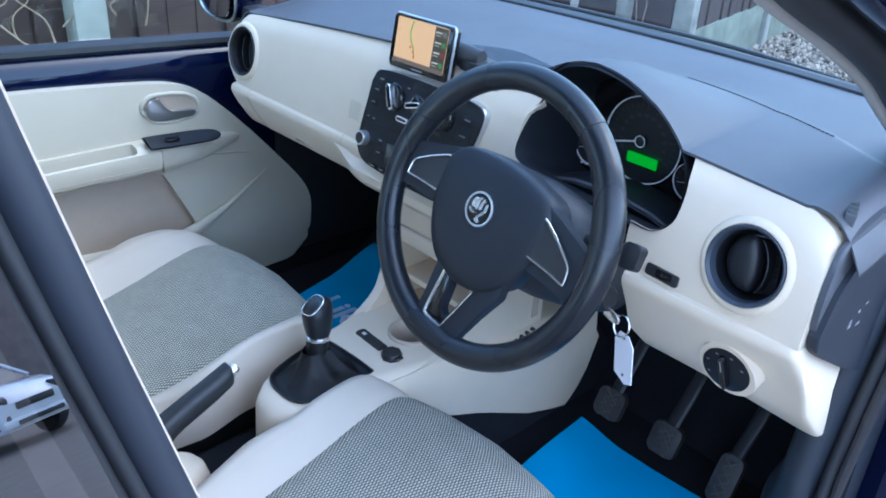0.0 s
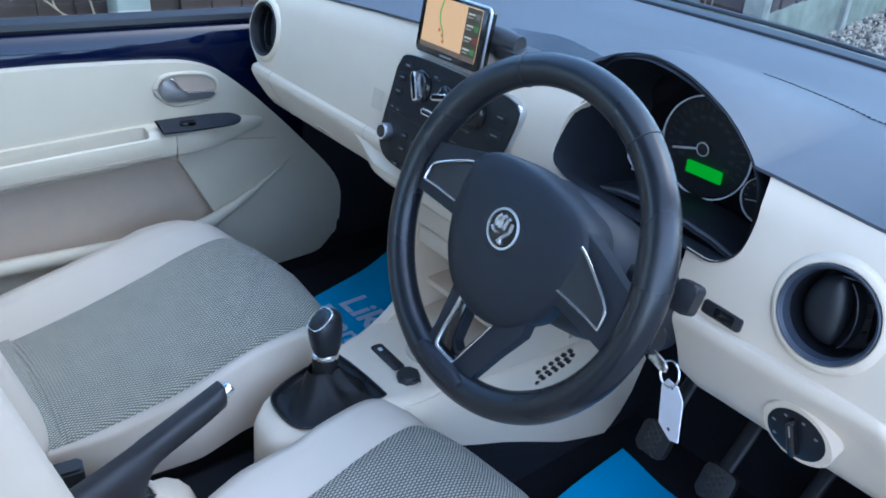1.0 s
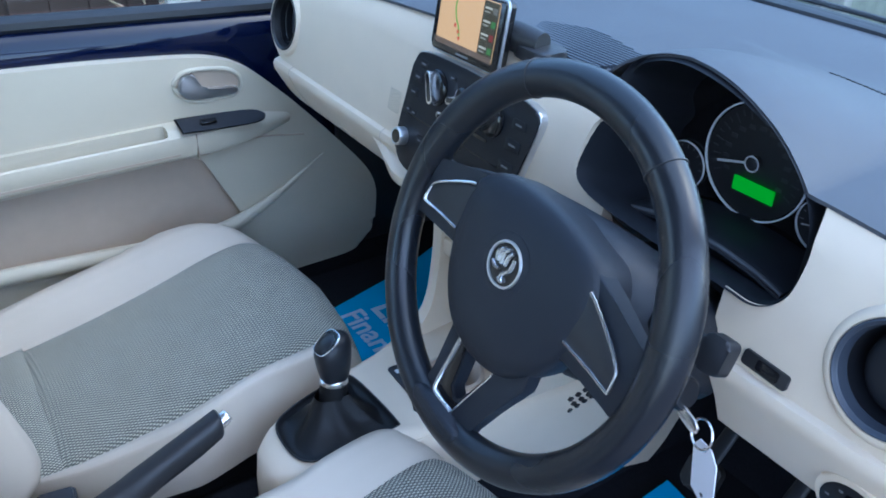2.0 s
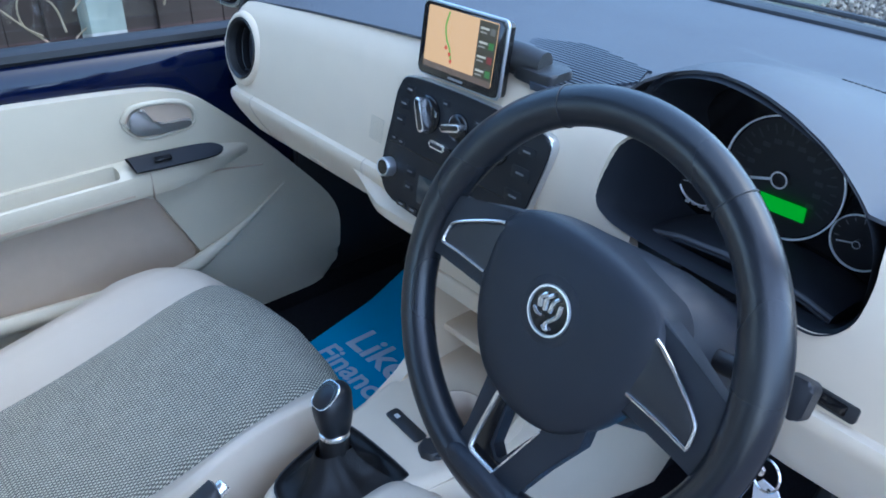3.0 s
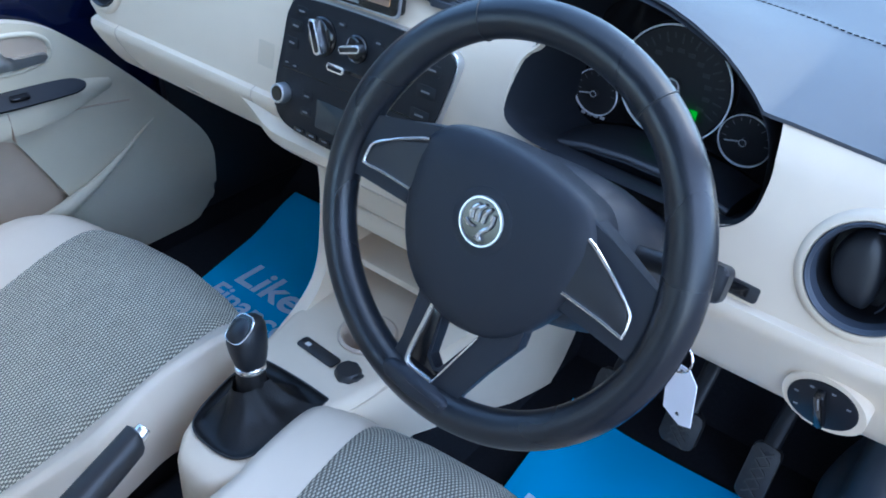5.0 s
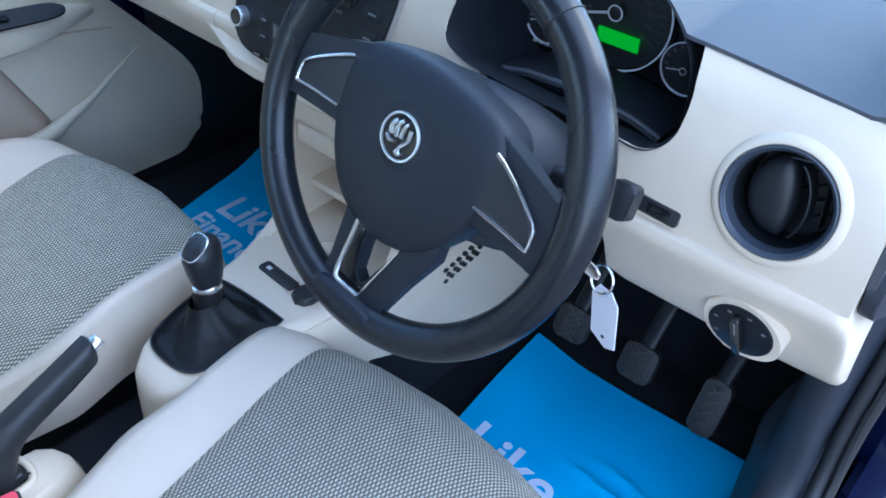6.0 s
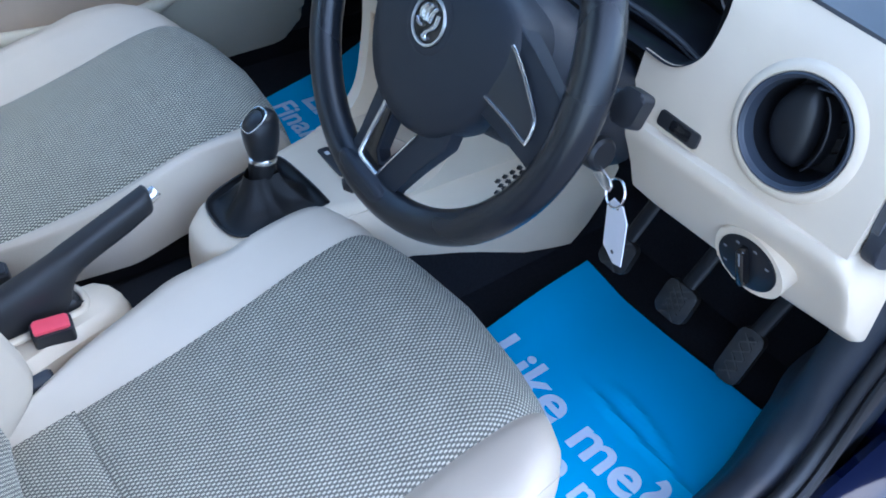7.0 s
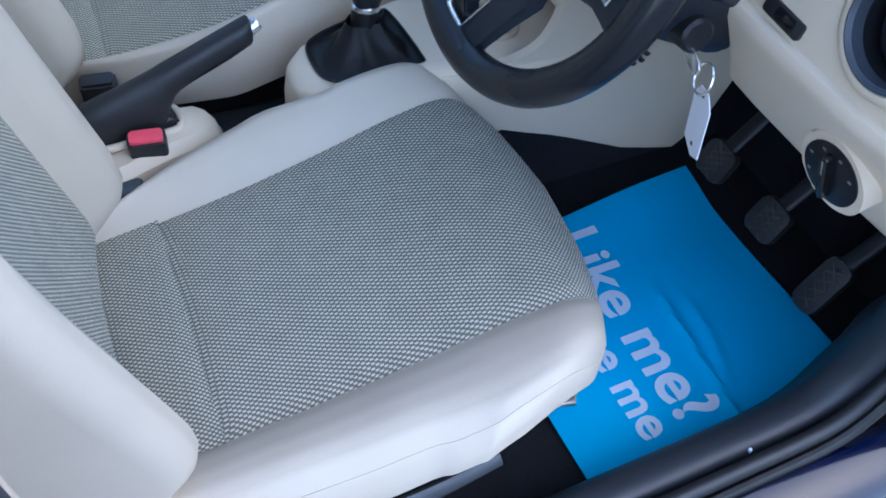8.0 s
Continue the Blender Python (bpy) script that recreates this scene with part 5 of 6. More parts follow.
lettering("Like me?", 0.091, basis((0.577, 0.163, 0.28), (1, 0.02, 0.0), (0, 1, 0)), mat_d, "RIGHT")
lettering("Finance me", 0.067, basis((0.577, 0.108, 0.28), (1, 0.02, 0.0), (0, 1, 0)), mat_d, "RIGHT")
mat_p = paper("paper_floor_mat", ((-0.46, 0.10, 0.275), (-0.13, 0.10, 0.275), (-0.13, 0.56, 0.275), (-0.56, 0.52, 0.275)), lambda u, v: 0.006 * math.sin(4 * u + 2 * v) + 0.05 * step(0.6, 1.0, v) * 0.5, "blue paper floor mat with pale lettering, curling")
lettering("Like me?", 0.091, basis((-0.44, 0.255, 0.28), (1, 0.02, 0.0), (0, 1, 0)), mat_p)
lettering("Finance me", 0.067, basis((-0.45, 0.192, 0.28), (1, 0.02, 0.0), (0, 1, 0)), mat_p)

# ---- passenger door ----
door = thing("passenger_door", "closed passenger door, cream trim panel below dark blue metal", "car door", (-0.64, 0.0, 0.35))


def door_x(y, z):
    """The trim's inner face: a belly below the armrest, hollowed above."""
    x = -0.625
    arm = step(0.57, 0.63, z) * (1 - step(0.655, 0.69, z)) * (1 - step(0.05, 0.26, y))
    x += 0.045 * arm
    x += 0.012 * (1 - step(0.35, 0.60, z))
    return x


SATIN = material("satin_silver_plastic", (0.60, 0.60, 0.60), 0.30, metal=0.95, var=0.04)
door_out = [(-0.95, 0.825), (-0.60, 0.815), (-0.27, 0.803), (-0.13, 0.795), (0.006, 0.783), (0.065, 0.772), (0.113, 0.751), (0.160, 0.712), (0.212, 0.660), (0.281, 0.584), (0.350, 0.502), (0.375, 0.448), (0.375, 0.395), (0.366, 0.350), (0.325, 0.308), (0.21, 0.300), (-0.3, 0.30), (-0.95, 0.30)]
panel = part("trim_panel", prism([(y, z) for y, z in smooth_outline(door_out, 4)], basis((-0.655, 0, 0), (0, 1, 0), (0, 0, 1)), 0.030, 0.012, 4), DOOR, door, "cream moulded trim panel")
ledge = [[V(x, y, z) for x, z in ((-0.63, 0.675), (-0.598, 0.669), (-0.585, 0.658), (-0.582, 0.642), (-0.590, 0.618), (-0.63, 0.598))] for y, q in ((-0.95, 0), (-0.4, 0), (-0.1, 0), (0.05, 0))]
for y, f in ((0.09, 0.85), (0.13, 0.6), (0.17, 0.3), (0.20, 0.02)):
    ledge.append([V(lerp(-0.628, v.x, f), y, lerp(0.64, v.z, 0.2 + 0.8 * f)) for v in ledge[0]])
armrest = part("armrest", loft(ledge), DOOR, door, "cream armrest ledge")
carve(armrest, [box(-0.618, -0.588, -0.60, -0.045, 0.63, 0.70, 0.008, 2)])
part("armrest_seam", box(-0.592, -0.5815, 0.0, 0.0009, 0.612, 0.660), CREAM_DARK, armrest)
# hollows of the door take the darker cream: grab recess, handle, pocket back
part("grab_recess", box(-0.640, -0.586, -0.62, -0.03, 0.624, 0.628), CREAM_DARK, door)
plate = part("window_switch_plate", prism(smooth_outline([(-0.018, -0.0160), (-0.022, -0.0145), (-0.0265, 0.0125), (-0.0235, 0.0155), (0.06, 0.018), (0.112, 0.0155), (0.130, 0.002), (0.11, -0.012), (0.03, -0.016)], 5), basis((-0.590, 0.0, 0.674), (0.06, 1, -0.05), (-0.85, 0, 0.5)), 0.004, 0.0015), PANEL, door, "black window switch plate")
part("window_switch", box(0.01, 0.04, -0.005, 0.006, 0.004, 0.009, 0.002, 1, basis((-0.590, 0.0, 0.674), (0.06, 1, -0.05), (-0.85, 0, 0.5))), GLOSS, plate)
hm = basis((-0.6245, 0.045, 0.728), (0, 1, -0.10), (0.10, 0.10, 1))
cup_out = smooth_outline([(-0.060, 0.0), (-0.050, 0.024), (-0.02, 0.031), (0.03, 0.029), (0.056, 0.012), (0.055, -0.014), (0.02, -0.026), (-0.03, -0.027)], 5)
cup = part("handle_cup", sweep([hm @ V(x, y, 0.001) for x, y in cup_out], ring_section(0.0042, 10), closed=True), DOOR, door, "cream door handle surround")
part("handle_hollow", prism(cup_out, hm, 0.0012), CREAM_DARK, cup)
part("handle_lever", prism(smooth_outline([(-0.054, 0.006), (-0.048, 0.019), (-0.036, 0.0245), (-0.027, 0.022), (-0.018, 0.009), (-0.006, -0.0025), (0.02, -0.004), (0.048, -0.003), (0.052, -0.009), (0.048, -0.015), (0.02, -0.019), (-0.015, -0.021), (-0.040, -0.018), (-0.053, -0.006)], 5), hm, 0.009, 0.003, 3, back=-0.0013), SATIN, cup, "satin silver pull lever", smooth=70)
# pocket: a hollow in the lower trim
pocket = [(-0.80, 0.590), (-0.005, 0.600), (0.016, 0.590), (0.047, 0.528), (0.083, 0.452), (0.06, 0.441), (0.013, 0.434), (-0.098, 0.440), (-0.40, 0.46), (-0.80, 0.49)]
carve(panel, [prism(pocket, basis((-0.648, 0, 0), (0, 1, 0), (0, 0, 1)), 0.05)])
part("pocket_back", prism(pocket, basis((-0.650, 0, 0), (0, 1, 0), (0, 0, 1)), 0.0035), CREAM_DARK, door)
lip = curve_points([V(-0.622, -0.9, 0.48), V(-0.614, -0.40, 0.465), V(-0.612, -0.19, 0.452), V(-0.610, -0.05, 0.442), V(-0.611, 0.04, 0.446), V(-0.614, 0.10, 0.466), V(-0.618, 0.16, 0.492), V(-0.625, 0.26, 0.548)], 8)
part("pocket_lip", sweep(lip, ring_section(0.012, 10, 0.016), scale=lambda t: 1.0 if t < 0.6 else max(0.15, 1 - (t - 0.6) * 2.2)), DOOR, door, "cream pocket edge")
line = curve_points([V(-0.6248, 0.02, 0.606), V(-0.6248, 0.12, 0.612), V(-0.6248, 0.22, 0.598)], 6)
part("press_line", sweep(line, ring_section(0.002, 6)), CREAM_DARK, door)
part("painted_frame", loft([[V(x, y, z) for x, z in ((-0.665, 0.30), (-0.655, 0.72 - max(0, y - 0.05) * 0.9), (-0.648, 0.785 - 0.02 * y), (-0.649, 0.805 - 0.03 * y), (-0.656, 0.830 - 0.04 * y), (-0.668, 0.840 - 0.05 * y), (-0.69, 0.846 - 0.05 * y), (-0.72, 0.30))] for y in [-0.95 + 0.047 * i for i in range(31)]]), PAINT, door, "dark blue painted door metal")
part("window_seal", loft([[V(x, y, z - 0.05 * y) for x, z in ((-0.670, 0.834), (-0.660, 0.845), (-0.662, 0.855), (-0.674, 0.862), (-0.70, 0.858), (-0.70, 0.834))] for y in (-0.95, -0.4, 0, 0.2, 0.36)]), RUBBER, door, "grey-black window seal")
window_pane = part("window_pane", prism([(-0.95, 0.86), (0.36, 0.80), (0.36, 0.95), (0.05, 1.28), (-0.95, 1.34)], basis((-0.692, 0, 0.03), (0, 1, 0), (-0.12, 0, 1)), 0.004), GLASS, door)

mirror = thing("door_mirror", "dark blue passenger door mirror with glass", "door mirror", (-0.80, 0.30, 0.86))
rings = []
for d, f in ((0.0, 0.96), (0.006, 1.0), (0.03, 0.98), (0.07, 0.8), (0.10, 0.45)):
    rings.append([V(-0.875 + 0.092 * f * math.copysign(abs(math.cos(a)) ** 0.7, math.cos(a)), 0.300 + d, 0.892 + 0.066 * f * math.copysign(abs(math.sin(a)) ** 0.7, math.sin(a))) for a in [2 * math.pi * i / 36 for i in range(36)]])
part("mirror_shell", loft(rings), PAINT, mirror)
mirror_glass = material("mirror_glass", (0.85, 0.87, 0.88), 0.02, metal=1.0, var=0.0)
part("mirror_glass", prism([(0.074 * math.copysign(abs(math.cos(a)) ** 0.7, math.cos(a)), 0.052 * math.copysign(abs(math.sin(a)) ** 0.7, math.sin(a))) for a in [2 * math.pi * i / 36 for i in range(36)]], basis((-0.875, 0.300, 0.892), (1, -0.12, 0), (0, 0.05, 1)), 0.003), mirror_glass, mirror, "mirror glass")
part("mirror_rim", sweep([V(-0.875 + 0.086 * math.copysign(abs(math.cos(a)) ** 0.7, math.cos(a)), 0.298, 0.892 + 0.060 * math.copysign(abs(math.sin(a)) ** 0.7, math.sin(a))) for a in [2 * math.pi * i / 36 for i in range(36)]], ring_section(0.0035, 8), closed=True, up=(0, 1, 0)), SILVER, mirror)
part("mirror_foot", box(-0.80, -0.70, 0.31, 0.37, 0.835, 0.875, 0.012, 2), BLACK, mirror)

# ---- shell of the car ----
structure("floor", box(-0.66, 0.62, -1.3, 0.80, 0.22, 0.262), CARPET, "black carpeted car floor")
structure("floor_edge_left", box(-0.70, -0.632, -1.3, 0.62, 0.22, 0.315, 0.01, 2), CARPET, "black carpeted sill")
structure("tunnel_floor", loft([[V(-0.12, y, 0.25), V(-0.09, y, 0.34), V(-0.06, y, 0.36), V(0.09, y, 0.36), V(0.12, y, 0.34), V(0.15, y, 0.25)] for y in (-1.2, 0, 0.6)]), CARPET, "black carpeted tunnel")
structure("bulkhead_wall", loft([[V(x, 0.50, 0.24), V(x, 0.62, 0.32), V(x, 0.68, 0.45), V(x, 0.70, 0.90), V(x, 0.78, 0.90), V(x, 0.78, 0.24)] for x in (-0.67, 0.66)]), CARPET, "black footwell bulkhead")
structure("kick_wall_left", box(-0.66, -0.635, 0.30, 0.78, 0.24, 0.90), BLACK, "black footwell side")
structure("kick_wall_right", loft([[V(0.635, y, 0.24), V(0.625, y, 0.55), V(0.648, y, 0.88), V(0.675, y, 0.88), V(0.675, y, 0.24)] for y in (0.40, 0.44, 0.78)]), SILL_GREY, "grey footwell side trim")
structure("underdash_wall", loft([[V(x, 0.21, 0.71), V(x, 0.24, 0.76), V(x, 0.62, 0.90), V(x, 0.66, 0.90), V(x, 0.66, 0.72)] for x in (-0.56, 0.19)]), BLACK, "black underside of dash")
structure("underdash_wall_right", loft([[V(x, 0.27, 0.66), V(x, 0.30, 0.70), V(x, 0.62, 0.84), V(x, 0.66, 0.84), V(x, 0.66, 0.66)] for x in (0.42, 0.635)]), BLACK, "black underside of dash")

# driver's sill and door opening
sill = thing("door_sill", "grey sill trim, rubber door seal and dark blue sill", "sill", (0.66, 0, 0.3))
def sill_line(x, z, dy=0.0):
    pts = [(-1.0, x, z), (-0.45, x, z), (-0.1, x + 0.002, z), (0.12, x + 0.002, z), (0.22, x + 0.002, z + 0.004), (0.27, x, z + 0.018), (0.306, x - 0.005, z + 0.055), (0.325, x - 0.008, z + 0.12), (0.337, x - 0.006, z + 0.22), (0.362, x, z + 0.42), (0.40, x, z + 0.60)]
    return curve_points([V(a, b + dy, c) for b, a, c in pts], 6)
TRIM = smooth_outline([(-0.040, -0.075), (-0.029, -0.020), (-0.022, 0.010), (-0.010, 0.027), (0.006, 0.033), (0.018, 0.031), (0.025, 0.022), (0.027, 0.006), (0.030, -0.075)], 4)
part("sill_trim", sweep(sill_line(0.636, 0.348), TRIM[::-1]), SILL_GREY, sill, "slate-grey sill trim")
part("door_seal", sweep(sill_line(0.6735, 0.378), ring_section(0.009, 12, 0.012)), RUBBER, sill, "rubber door seal")
part("seal_flange", sweep(sill_line(0.688, 0.366), ring_section(0.007, 10, 0.010)), BLACK, sill)
part("painted_sill", loft([[V(0.68, y, 0.25), V(0.69, y, 0.365), V(0.70, y, 0.372), V(0.735, y, 0.366), V(0.765, y, 0.345), V(0.785, y, 0.30), V(0.79, y, 0.22), V(0.68, y, 0.22)] for y in (-1.1, -0.5, 0, 0.3, 0.5)]), PAINT, sill, "dark blue painted sill")
part("sill_bolt", lathe([(0.0024, -0.004), (0.0024, 0.0005), (0.0015, 0.0015), (0, 0.0015)], Matrix.Translation((0.660, 0.155, 0.3765)), 12), INK, sill, "pale trim clip")
hinge = structure("hinge_pillar", loft([[V(0.66, 0.47, z), V(0.70, 0.455, z), V(0.80, 0.50, z), V(0.82, 0.60, z), V(0.66, 0.62, z)] for z in (0.22, 0.60, 0.95)]), PAINT, "dark blue door hinge pillar")
part("hinge", box(0.715, 0.765, 0.44, 0.485, 0.60, 0.66, 0.005, 2), BLACK, hinge)

# pillars, roof, screen
def pillar(points, section, mat, name, label, up=(0, 0, 1)):
    return structure(name, sweep(curve_points([V(*p) for p in points], 8), section, up=up), mat, label)


PILLAR = material("pale_pillar_plastic", (0.40, 0.38, 0.36), 0.55, var=0.04, bump=0.15, bump_scale=1500)
A_LINE = ((0.612, 0.50, 0.90), (0.603, 0.42, 0.945), (0.60, 0.339, 0.985), (0.60, 0.228, 1.05), (0.60, 0.112, 1.102), (0.595, -0.033, 1.161), (0.58, -0.25, 1.27), (0.555, -0.42, 1.36))
pillar([(x - 0.002, y, z + 0.010) for x, y, z in A_LINE], ring_section(0.008, 16, 0.009), PILLAR, "pillar_front_right", "cream windscreen pillar trim")
pillar([(x + 0.020, y, z + 0.021) for x, y, z in A_LINE], ring_section(0.019, 20, 0.018), RUBBER, "pillar_seal_right", "dark rubber pillar seal")
pillar([(x + 0.068, y + 0.01, z + 0.04) for x, y, z in A_LINE], ring_section(0.032, 14, 0.026), PAINT, "pillar_outer_right", "dark blue windscreen pillar")
pillar([(-x - 0.03, y, z + 0.02) for x, y, z in A_LINE], ring_section(0.03, 14, 0.034), BLACK, "pillar_front_left", "dark windscreen pillar")
roof_rows = []
for j in range(9):
    y = -1.6 + 1.38 * j / 8
    roof_rows.append([V(x, y, 1.44 - 0.06 * (abs(x) / 0.6) ** 2.5 - 0.05 * step(-0.6, -0.22, y)) for x in [-0.60 + 0.1 * i for i in range(13)]])
bm = loft(roof_rows, caps=False, ring_closed=False)
bmesh.ops.solidify(bm, geom=list(bm.faces), thickness=-0.02)
structure("ceiling", bm, material("headliner_cloth", (0.50, 0.49, 0.46), 0.9, bump=0.2), "pale grey cloth headliner")
bm = loft(roof_rows, caps=False, ring_closed=False)
bmesh.ops.translate(bm, verts=list(bm.verts), vec=(0, 0, 0.03))
structure("roof", bm, PAINT, "dark blue painted roof")
screen = structure("window_screen", loft([[V(x, lerp(0.668, -0.22, t) - 0.08 * (abs(x) / 0.62) ** 2 * (1 - t), lerp(0.945, 1.385, t)) for x in [-0.60 + 0.1 * i for i in range(13)]] for t in (0, 0.5, 1)], caps=False, ring_closed=False), GLASS, "clear windscreen glass")
structure("cowl_trim", loft([[V(x, 0.656 - 0.08 * (abs(x) / 0.66) ** 2.5 + dy, z) for dy, z in ((-0.024, 0.940), (-0.020, 0.951), (-0.008, 0.954), (0.02, 0.950), (0.09, 0.92), (0.09, 0.89), (-0.02, 0.89))] for x in [-0.66 + 0.06 * i for i in range(23)]]), RUBBER, "black scuttle trim below the windscreen")
wiper = thing("wiper", "black wiper arm resting on the scuttle", "wiper", (0.2, 0.72, 0.95))
part("arm", sweep(curve_points([V(0.40, 0.690, 0.940), V(0.16, 0.692, 0.951), V(-0.25, 0.682, 0.952), V(-0.5, 0.652, 0.952)], 6), ring_section(0.005, 8, 0.004)), BLACK, wiper)
# middle pillar beside the camera's first place
EDGE = ((0.62, -0.465, 0.40), (0.60, -0.475, 0.80), (0.565, -0.497, 0.91), (0.555, -0.513, 0.98), (0.55, -0.527, 1.04), (0.545, -0.547, 1.13), (0.54, -0.56, 1.19), (0.52, -0.59, 1.32), (0.50, -0.61, 1.42))
SLATE = material("dark_slate_trim", (0.022, 0.026, 0.036), 0.45, var=0.1)
for dx, dy, rx, ry, mat, nm, lab in ((0.0, -0.0020, 0.0026, 0.0022, CREAM_DARK, "pillar_middle_trim", "cream pillar trim edge"), (0.002, -0.0142, 0.011, 0.0125, SLATE, "pillar_middle_flange", "slate-grey pillar flange"), (0.009, -0.0305, 0.009, 0.0060, RUBBER, "pillar_middle_seal", "dark rubber pillar seal"), (0.013, -0.0425, 0.009, 0.0080, BLACK, "pillar_middle_strip", "black door strip")):
    pillar([(x + dx, y + dy, z) for x, y, z in EDGE], ring_section(rx, 28, ry), mat, nm, lab, (0, 1, 0))
structure("wall_rear", box(-0.66, 0.62, -1.35, -1.30, 0.22, 0.92), BLACK, "dark rear of the cabin")
structure("wall_rear_left", box(-0.70, -0.66, -1.35, -0.90, 0.22, 0.90), BLACK, "dark rear side trim")
structure("wall_rear_right", box(0.62, 0.70, -1.35, -0.72, 0.22, 0.95), BLACK, "dark rear side trim")
rear_door = structure("door_rear_right", loft([[V(0.70, y, 0.25), V(0.72, y, 0.90), V(0.76, y, 0.92), V(0.80, y, 0.75), V(0.80, y, 0.35), V(0.76, y, 0.25)] for y in (-1.5, -0.70)]), PAINT, "closed dark blue rear door")
TINTED = clear_glass("tinted_rear_glass", 0.0, (0.10, 0.10, 0.12), 0.28)
structure("window_rear_right", loft([[V(lerp(0.737, 0.596, f), y, lerp(0.915, 1.385, f)) for y in (-1.45, lerp(-0.552, -0.645, f))] for f in (0, 0.25, 0.5, 0.75, 1)], caps=False, ring_closed=False), TINTED, "tinted rear door glass")
# added sheet that keeps the cabin dark behind the reflecting glass
structure("wall_rear_lining", box(0.50, 0.515, -1.30, -0.66, 0.86, 1.37), BLACK, "added black backing behind the rear glass")

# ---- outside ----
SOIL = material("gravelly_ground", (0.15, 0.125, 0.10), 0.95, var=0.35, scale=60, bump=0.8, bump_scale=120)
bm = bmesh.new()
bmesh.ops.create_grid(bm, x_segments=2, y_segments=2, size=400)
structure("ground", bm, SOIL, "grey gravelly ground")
FENCE = material("brown_fence_wood", (0.046, 0.027, 0.022), 0.85, var=0.35, scale=12, bump=0.5, bump_scale=200)
CONC = material("pale_concrete", (0.28, 0.285, 0.255), 0.9, var=0.5, scale=9, bump=0.5, bump_scale=220)
GREENISH = material("mossy_concrete", (0.17, 0.195, 0.150), 0.92, var=0.45, scale=9, bump=0.5, bump_scale=160)
fence = thing("fence", "brown feather-edge board fence with pale concrete posts", "fence", (-2.25, 1.5, 0))
for k in range(51):
    y = -3.0 + 0.125 * k
    x = -2.25 - 0.004 * (k % 3)
    part("board", box(-0.011, 0.011, -0.075, 0.075, 0.34, 1.75, 0.003, 1, Matrix.Translation((x, y, 0)) @ pose(0, 0, 0, 0, 0, 4)), FENCE, fence)
for k in range(4):
    y = -3.45 + 1.96 * k
    part("post", box(-2.255, -2.135, y - 0.06, y + 0.06, 0, 1.8, 0.012, 2), CONC, fence, "pale weathered concrete post")
    part("gravel_board", box(-2.28, -2.225, y + 0.06, min(y + 1.90, 3.36), 0.0, 0.335, 0.008, 2), GREENISH, fence, "mossy concrete gravel board")
jog = thing("fence", "brown board fence on mossy concrete boards beside the gravel", "fence", (-1.65, 3.4, 0))
for k in range(5):
    part("board", box(-0.075, 0.075, -0.011, 0.011, 0.30, 1.70, 0.003, 1, pose(-2.19 + 0.125 * k, 3.43, 0, 0, 0, 4)), FENCE, jog)
part("gravel_board", box(-2.22, -1.66, 3.41, 3.46, 0.0, 0.30, 0.008, 2), GREENISH, jog, "mossy concrete gravel board")
way = Vector((-0.24, 1.30, 0)).normalized()
lie = basis((-1.54, 3.44, 0), way, (0, 0, 1))
for k in range(4):
    part("post", box(-0.05, 0.05, 0, 1.75, -0.055, 0.055, 0.012, 2, lie @ pose(1.40 * k, 0, 0)), CONC, jog, "pale weathered concrete post")
    if k < 3:
        part("gravel_board", box(1.40 * k + 0.05, 1.40 * k + 1.35, 0.0, 0.31, -0.025, 0.025, 0.008, 2, lie), GREENISH, jog, "mossy concrete gravel board")
for k in range(33):
    part("board", box(-0.075, 0.075, 0.31, 1.70, -0.011, 0.011, 0.003, 1, lie @ pose(0.10 + 0.125 * k, 0, 0.004 * (k % 3), 0, 4, 0)), FENCE, jog)
part("post", box(-1.95, -1.87, 3.36, 3.44, 0, 1.75, 0.012, 2), CONC, jog, "pale weathered concrete post")
# unseen wall, added to keep bright sky out of the rear glass reflection
structure("wall_street", box(22.0, 22.2, -18, 22, 0, 3.4), material("mauve_backdrop_wall", (0.24, 0.18, 0.165), 0.9, var=0.3, scale=3, bump=0.4, bump_scale=60), "added mauve-brown wall mirrored in the rear glass")
front = thing("fence", "brown board fence closing the end of the drive", "fence", (0, 9.5, 0))
for k in range(70):
    x = -2.2 + 0.125 * k
    part("board", box(-0.075, 0.075, -0.011, 0.011, 0.0, 1.75, 0.003, 1, Matrix.Translation((x, 9.5, 0)) @ pose(0, 0, 0, 0, 0, 4)), FENCE, front)
# loose stones
rnd = random.Random(4)
ico = bmesh.new()
bmesh.ops.create_icosphere(ico, subdivisions=1, radius=1.0)
base_v = [v.co.copy() for v in ico.verts]
base_f = [[v.index for v in f.verts] for f in ico.faces]
ico.free()
verts, faces = [], []
for k in range(20000):
    x, y = rnd.uniform(-2.0, 0.4), rnd.uniform(3.4, 7.0)
    s = rnd.uniform(0.007, 0.019) if k % 9 else rnd.uniform(0.018, 0.030)
    m = Matrix.Translation((x, y, s * 0.3 + 0.02 * rnd.random())) @ pose(0, 0, 0, rnd.uniform(0, 360), rnd.uniform(0, 360), rnd.uniform(0, 360)) @ Matrix.Diagonal((s, s * rnd.uniform(0.6, 1), s * rnd.uniform(0.45, 0.8), 1))
    n0 = len(verts)
    verts += [m @ v for v in base_v]
    faces += [[i + n0 for i in f] for f in base_f]
STONE = material("pale_gravel", (0.105, 0.076, 0.046), 0.9, var=0.45, scale=30)
nodes, links = STONE.node_tree.nodes, STONE.node_tree.links
geo = nodes.new("ShaderNodeNewGeometry")
shade = nodes.new("ShaderNodeValToRGB")
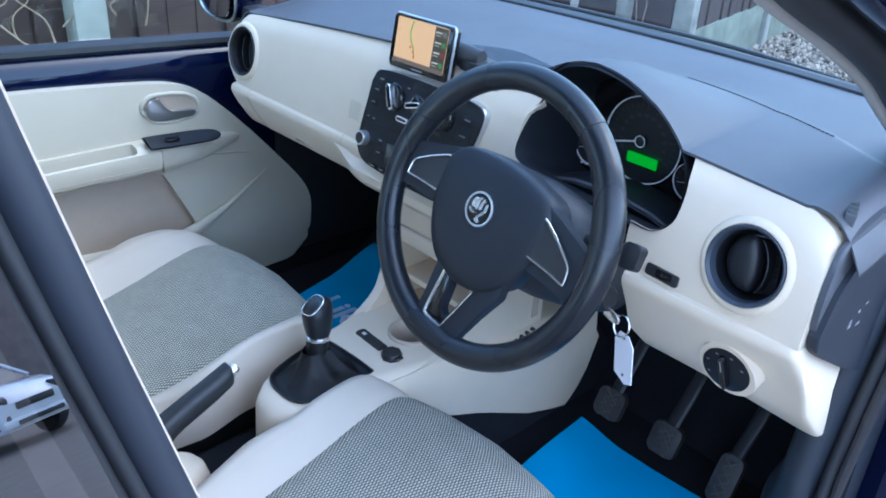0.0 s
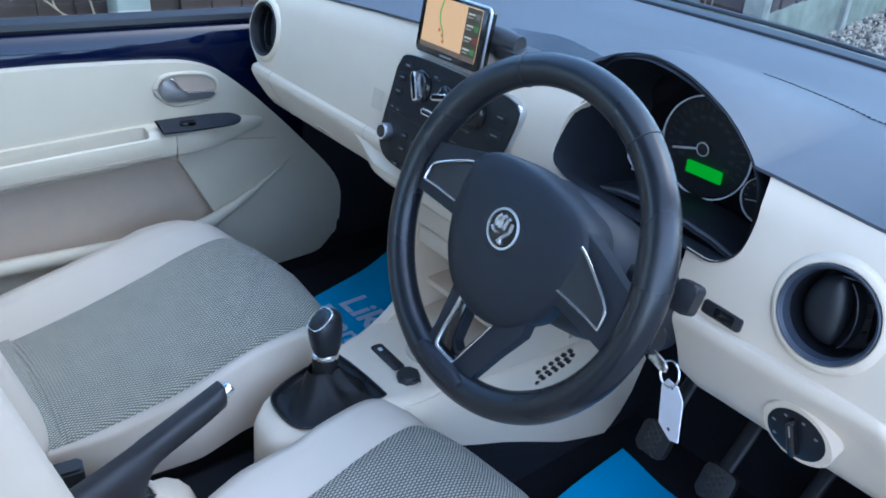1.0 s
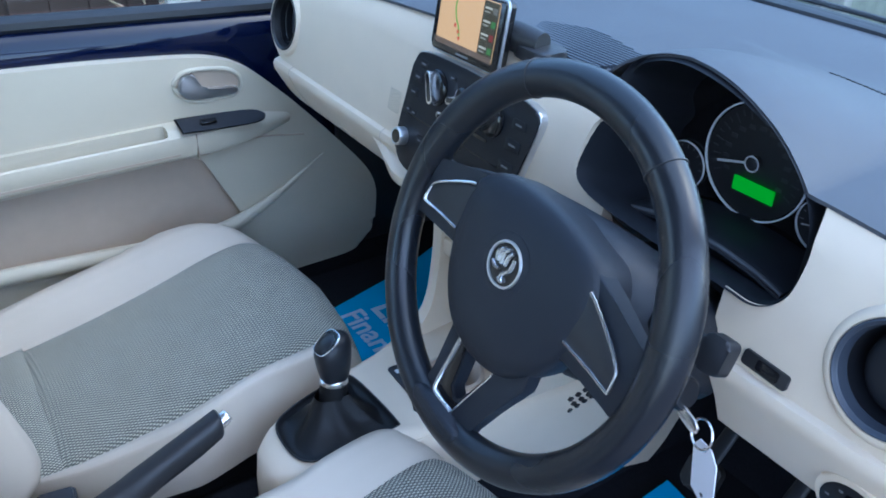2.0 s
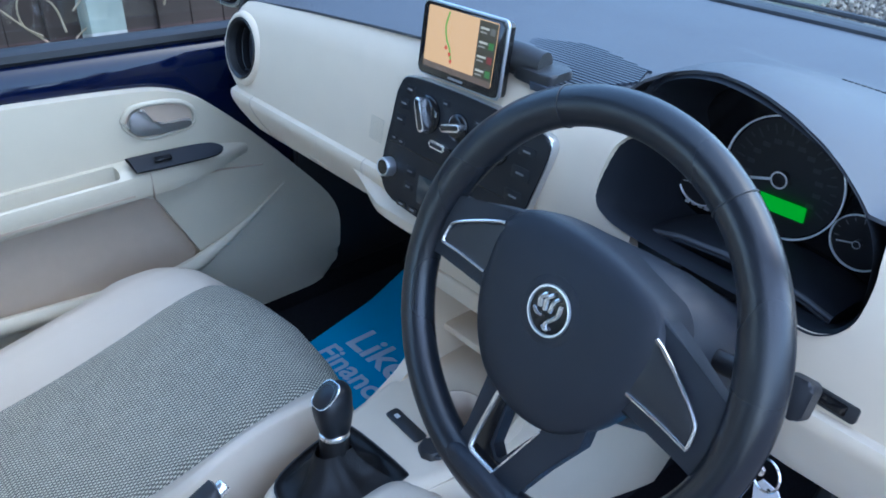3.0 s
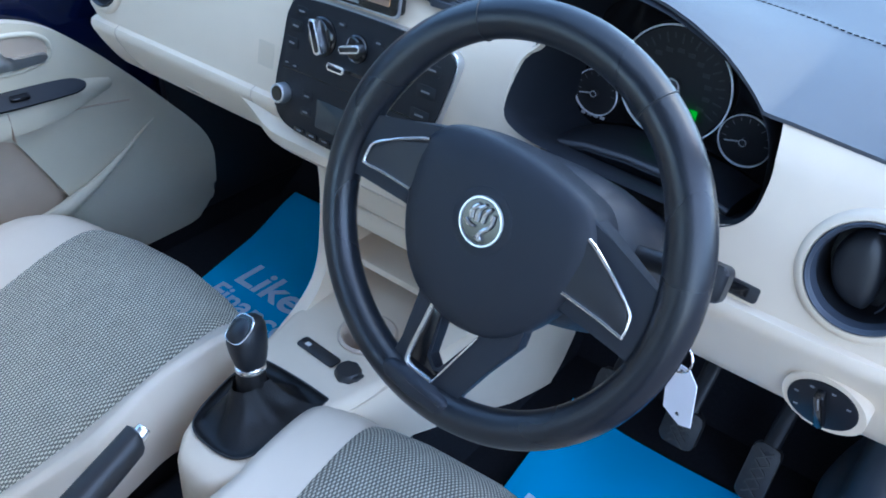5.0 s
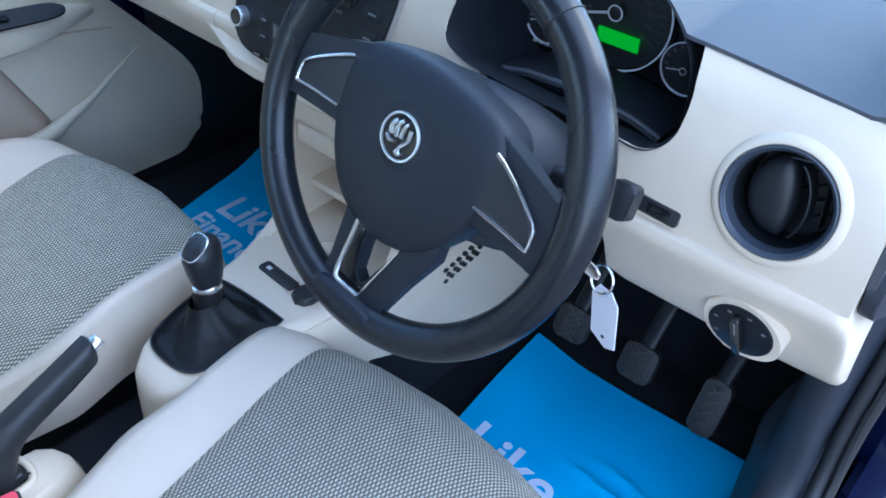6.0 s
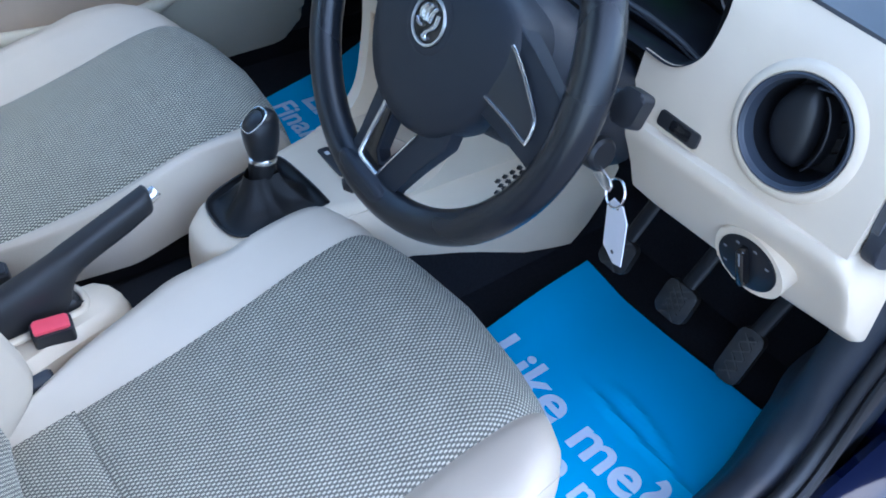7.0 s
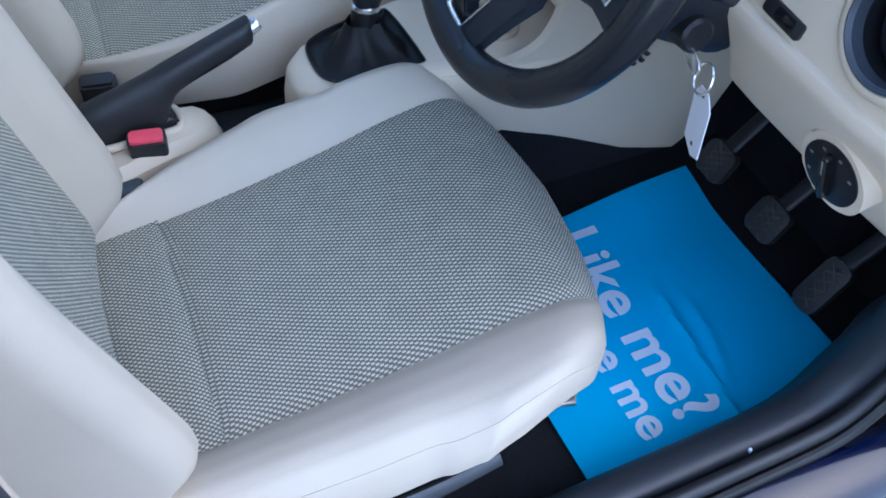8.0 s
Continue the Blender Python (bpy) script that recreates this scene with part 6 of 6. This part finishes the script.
shade.color_ramp.elements[0].color, shade.color_ramp.elements[1].color = (0.05, 0.04, 0.03, 1), (0.46, 0.40, 0.32, 1)
links.new(geo.outputs["Random Per Island"], shade.inputs["Fac"]), links.new(shade.outputs["Color"], nodes["Principled BSDF"].inputs["Base Color"])
me = bpy.data.meshes.new("gravel")
me.from_pydata(verts, [], faces)
me.materials.append(STONE)
tagged(new("gravel", me), "loose pale gravel in front of the car", "gravel", "", "stuff")
# dry twigs against the fence
TWIG = material("dry_twig", (0.30, 0.22, 0.15), 0.9, var=0.3)
climber = thing("twigs", "bare dry climbing twigs on the fence", "twigs", (-2.1, 0.5, 0))
for k in range(17):
    y = rnd.uniform(0.15, 0.75) if k < 8 else rnd.uniform(3.0, 4.3)
    z = rnd.uniform(0.2, 0.6)
    pts = [V(-2.20 + 0.05 * rnd.random(), y, z) if k < 8 else V(rnd.uniform(-2.1, -1.6), 3.33, z)]
    for j in range(4):
        pts.append(pts[-1] + V(0.015 * rnd.uniform(-1, 1), rnd.uniform(-0.10, 0.10) if k < 8 else rnd.uniform(-0.03, 0.01), rnd.uniform(0.02, 0.12)))
    part("twig", sweep(curve_points(pts, 4), ring_section(0.0035, 5), up=(1, 0, 0), scale=lambda t: 1.1 - 0.6 * t), TWIG, climber)

# white car parked across the way
def parked_car(m):
    white = material("white_car_paint", (0.72, 0.72, 0.74), 0.25, var=0.03, coat=0.8)
    car = thing("parked_car", "white parked hatchback with dark windows", "car", m.translation)
    low, sections = 0.28, []
    for y, w, top, waist in ((-2.05, 0.70, 0.95, 0.80), (-1.95, 0.80, 1.05, 0.85), (-1.2, 0.86, 1.00, 0.88), (0.0, 0.88, 0.98, 0.88), (0.85, 0.87, 0.98, 0.86), (1.45, 0.84, 0.90, 0.80), (1.85, 0.76, 0.80, 0.70), (2.02, 0.62, 0.66, 0.58)):
        sections.append([V(-w * 0.92, y, low), V(-w, y, low + 0.12), V(-w, y, waist - 0.15), V(-w * 0.96, y, waist), V(-w * 0.80, y, top), V(w * 0.80, y, top), V(w * 0.96, y, waist), V(w, y, waist - 0.15), V(w, y, low + 0.12), V(w * 0.92, y, low)])
    body = loft(sections)
    bmesh.ops.transform(body, matrix=m, verts=list(body.verts))
    part("body", body, white, car)
    cabin = loft([[V(-w, y, 0.95), V(-w * 0.80, y2, top), V(w * 0.80, y2, top), V(w, y, 0.95)] for y, y2, w, top in ((-1.98, -1.70, 0.74, 1.40), (-0.8, -0.8, 0.80, 1.50), (0.1, -0.1, 0.80, 1.50), (1.10, 0.28, 0.78, 1.46))])
    bmesh.ops.transform(cabin, matrix=m, verts=list(cabin.verts))
    part("cabin_glass", cabin, GLOSS, car, "dark cabin glass")
    part("roof", box(-0.62, 0.62, -1.65, 0.2, 1.46, 1.53, 0.03, 2, m), white, car)
    for s in (-1, 1):
        part("pillar", sweep([m @ V(s * 0.77, 1.08, 0.96), m @ V(s * 0.63, 0.26, 1.47)], ring_section(0.035, 8)), white, car)
        for y in (-1.25, 1.22):
            side = m @ basis((s * 0.80, y, 0.33), (0, 1, 0), (0, 0, 1))
            tyre = part("wheel", lathe([(0, -0.10), (0.33, -0.10), (0.335, 0.06), (0.31, 0.10), (0.20, 0.10), (0, 0.08)], side, 28), RUBBER, car)
            part("rim", lathe([(0.20, 0.07), (0.20, 0.112), (0.17, 0.10), (0, 0.09)], side if s > 0 else side @ pose(0, 0, 0, 0, 180, 0), 28), SILVER, tyre)
        part("headlight", box(-0.24, 0.24, -0.10, 0.10, -0.085, 0.085, 0.05, 3, m @ pose(s * 0.60, 1.83, 0.70, -12, 0, -s * 28)), GLOSS, car, "dark swept headlight")
        part("fog_light", box(-0.12, 0.12, -0.05, 0.05, -0.09, 0.09, 0.04, 3, m @ pose(s * 0.56, 1.955, 0.42, 0, 0, -s * 24)), BLACK, car)
    part("grille", box(-0.34, 0.34, 1.93, 2.03, 0.54, 0.66, 0.03, 2, m), BLACK, car, "black grille")
    part("bumper", box(-0.62, 0.62, 1.80, 2.06, 0.30, 0.44, 0.05, 3, m), white, car)
    part("lower_intake", box(-0.40, 0.40, 2.03, 2.075, 0.33, 0.40, 0.015, 2, m), BLACK, car)


parked_car(pose(15.5, 0.80, 0, 0, 0, 62))
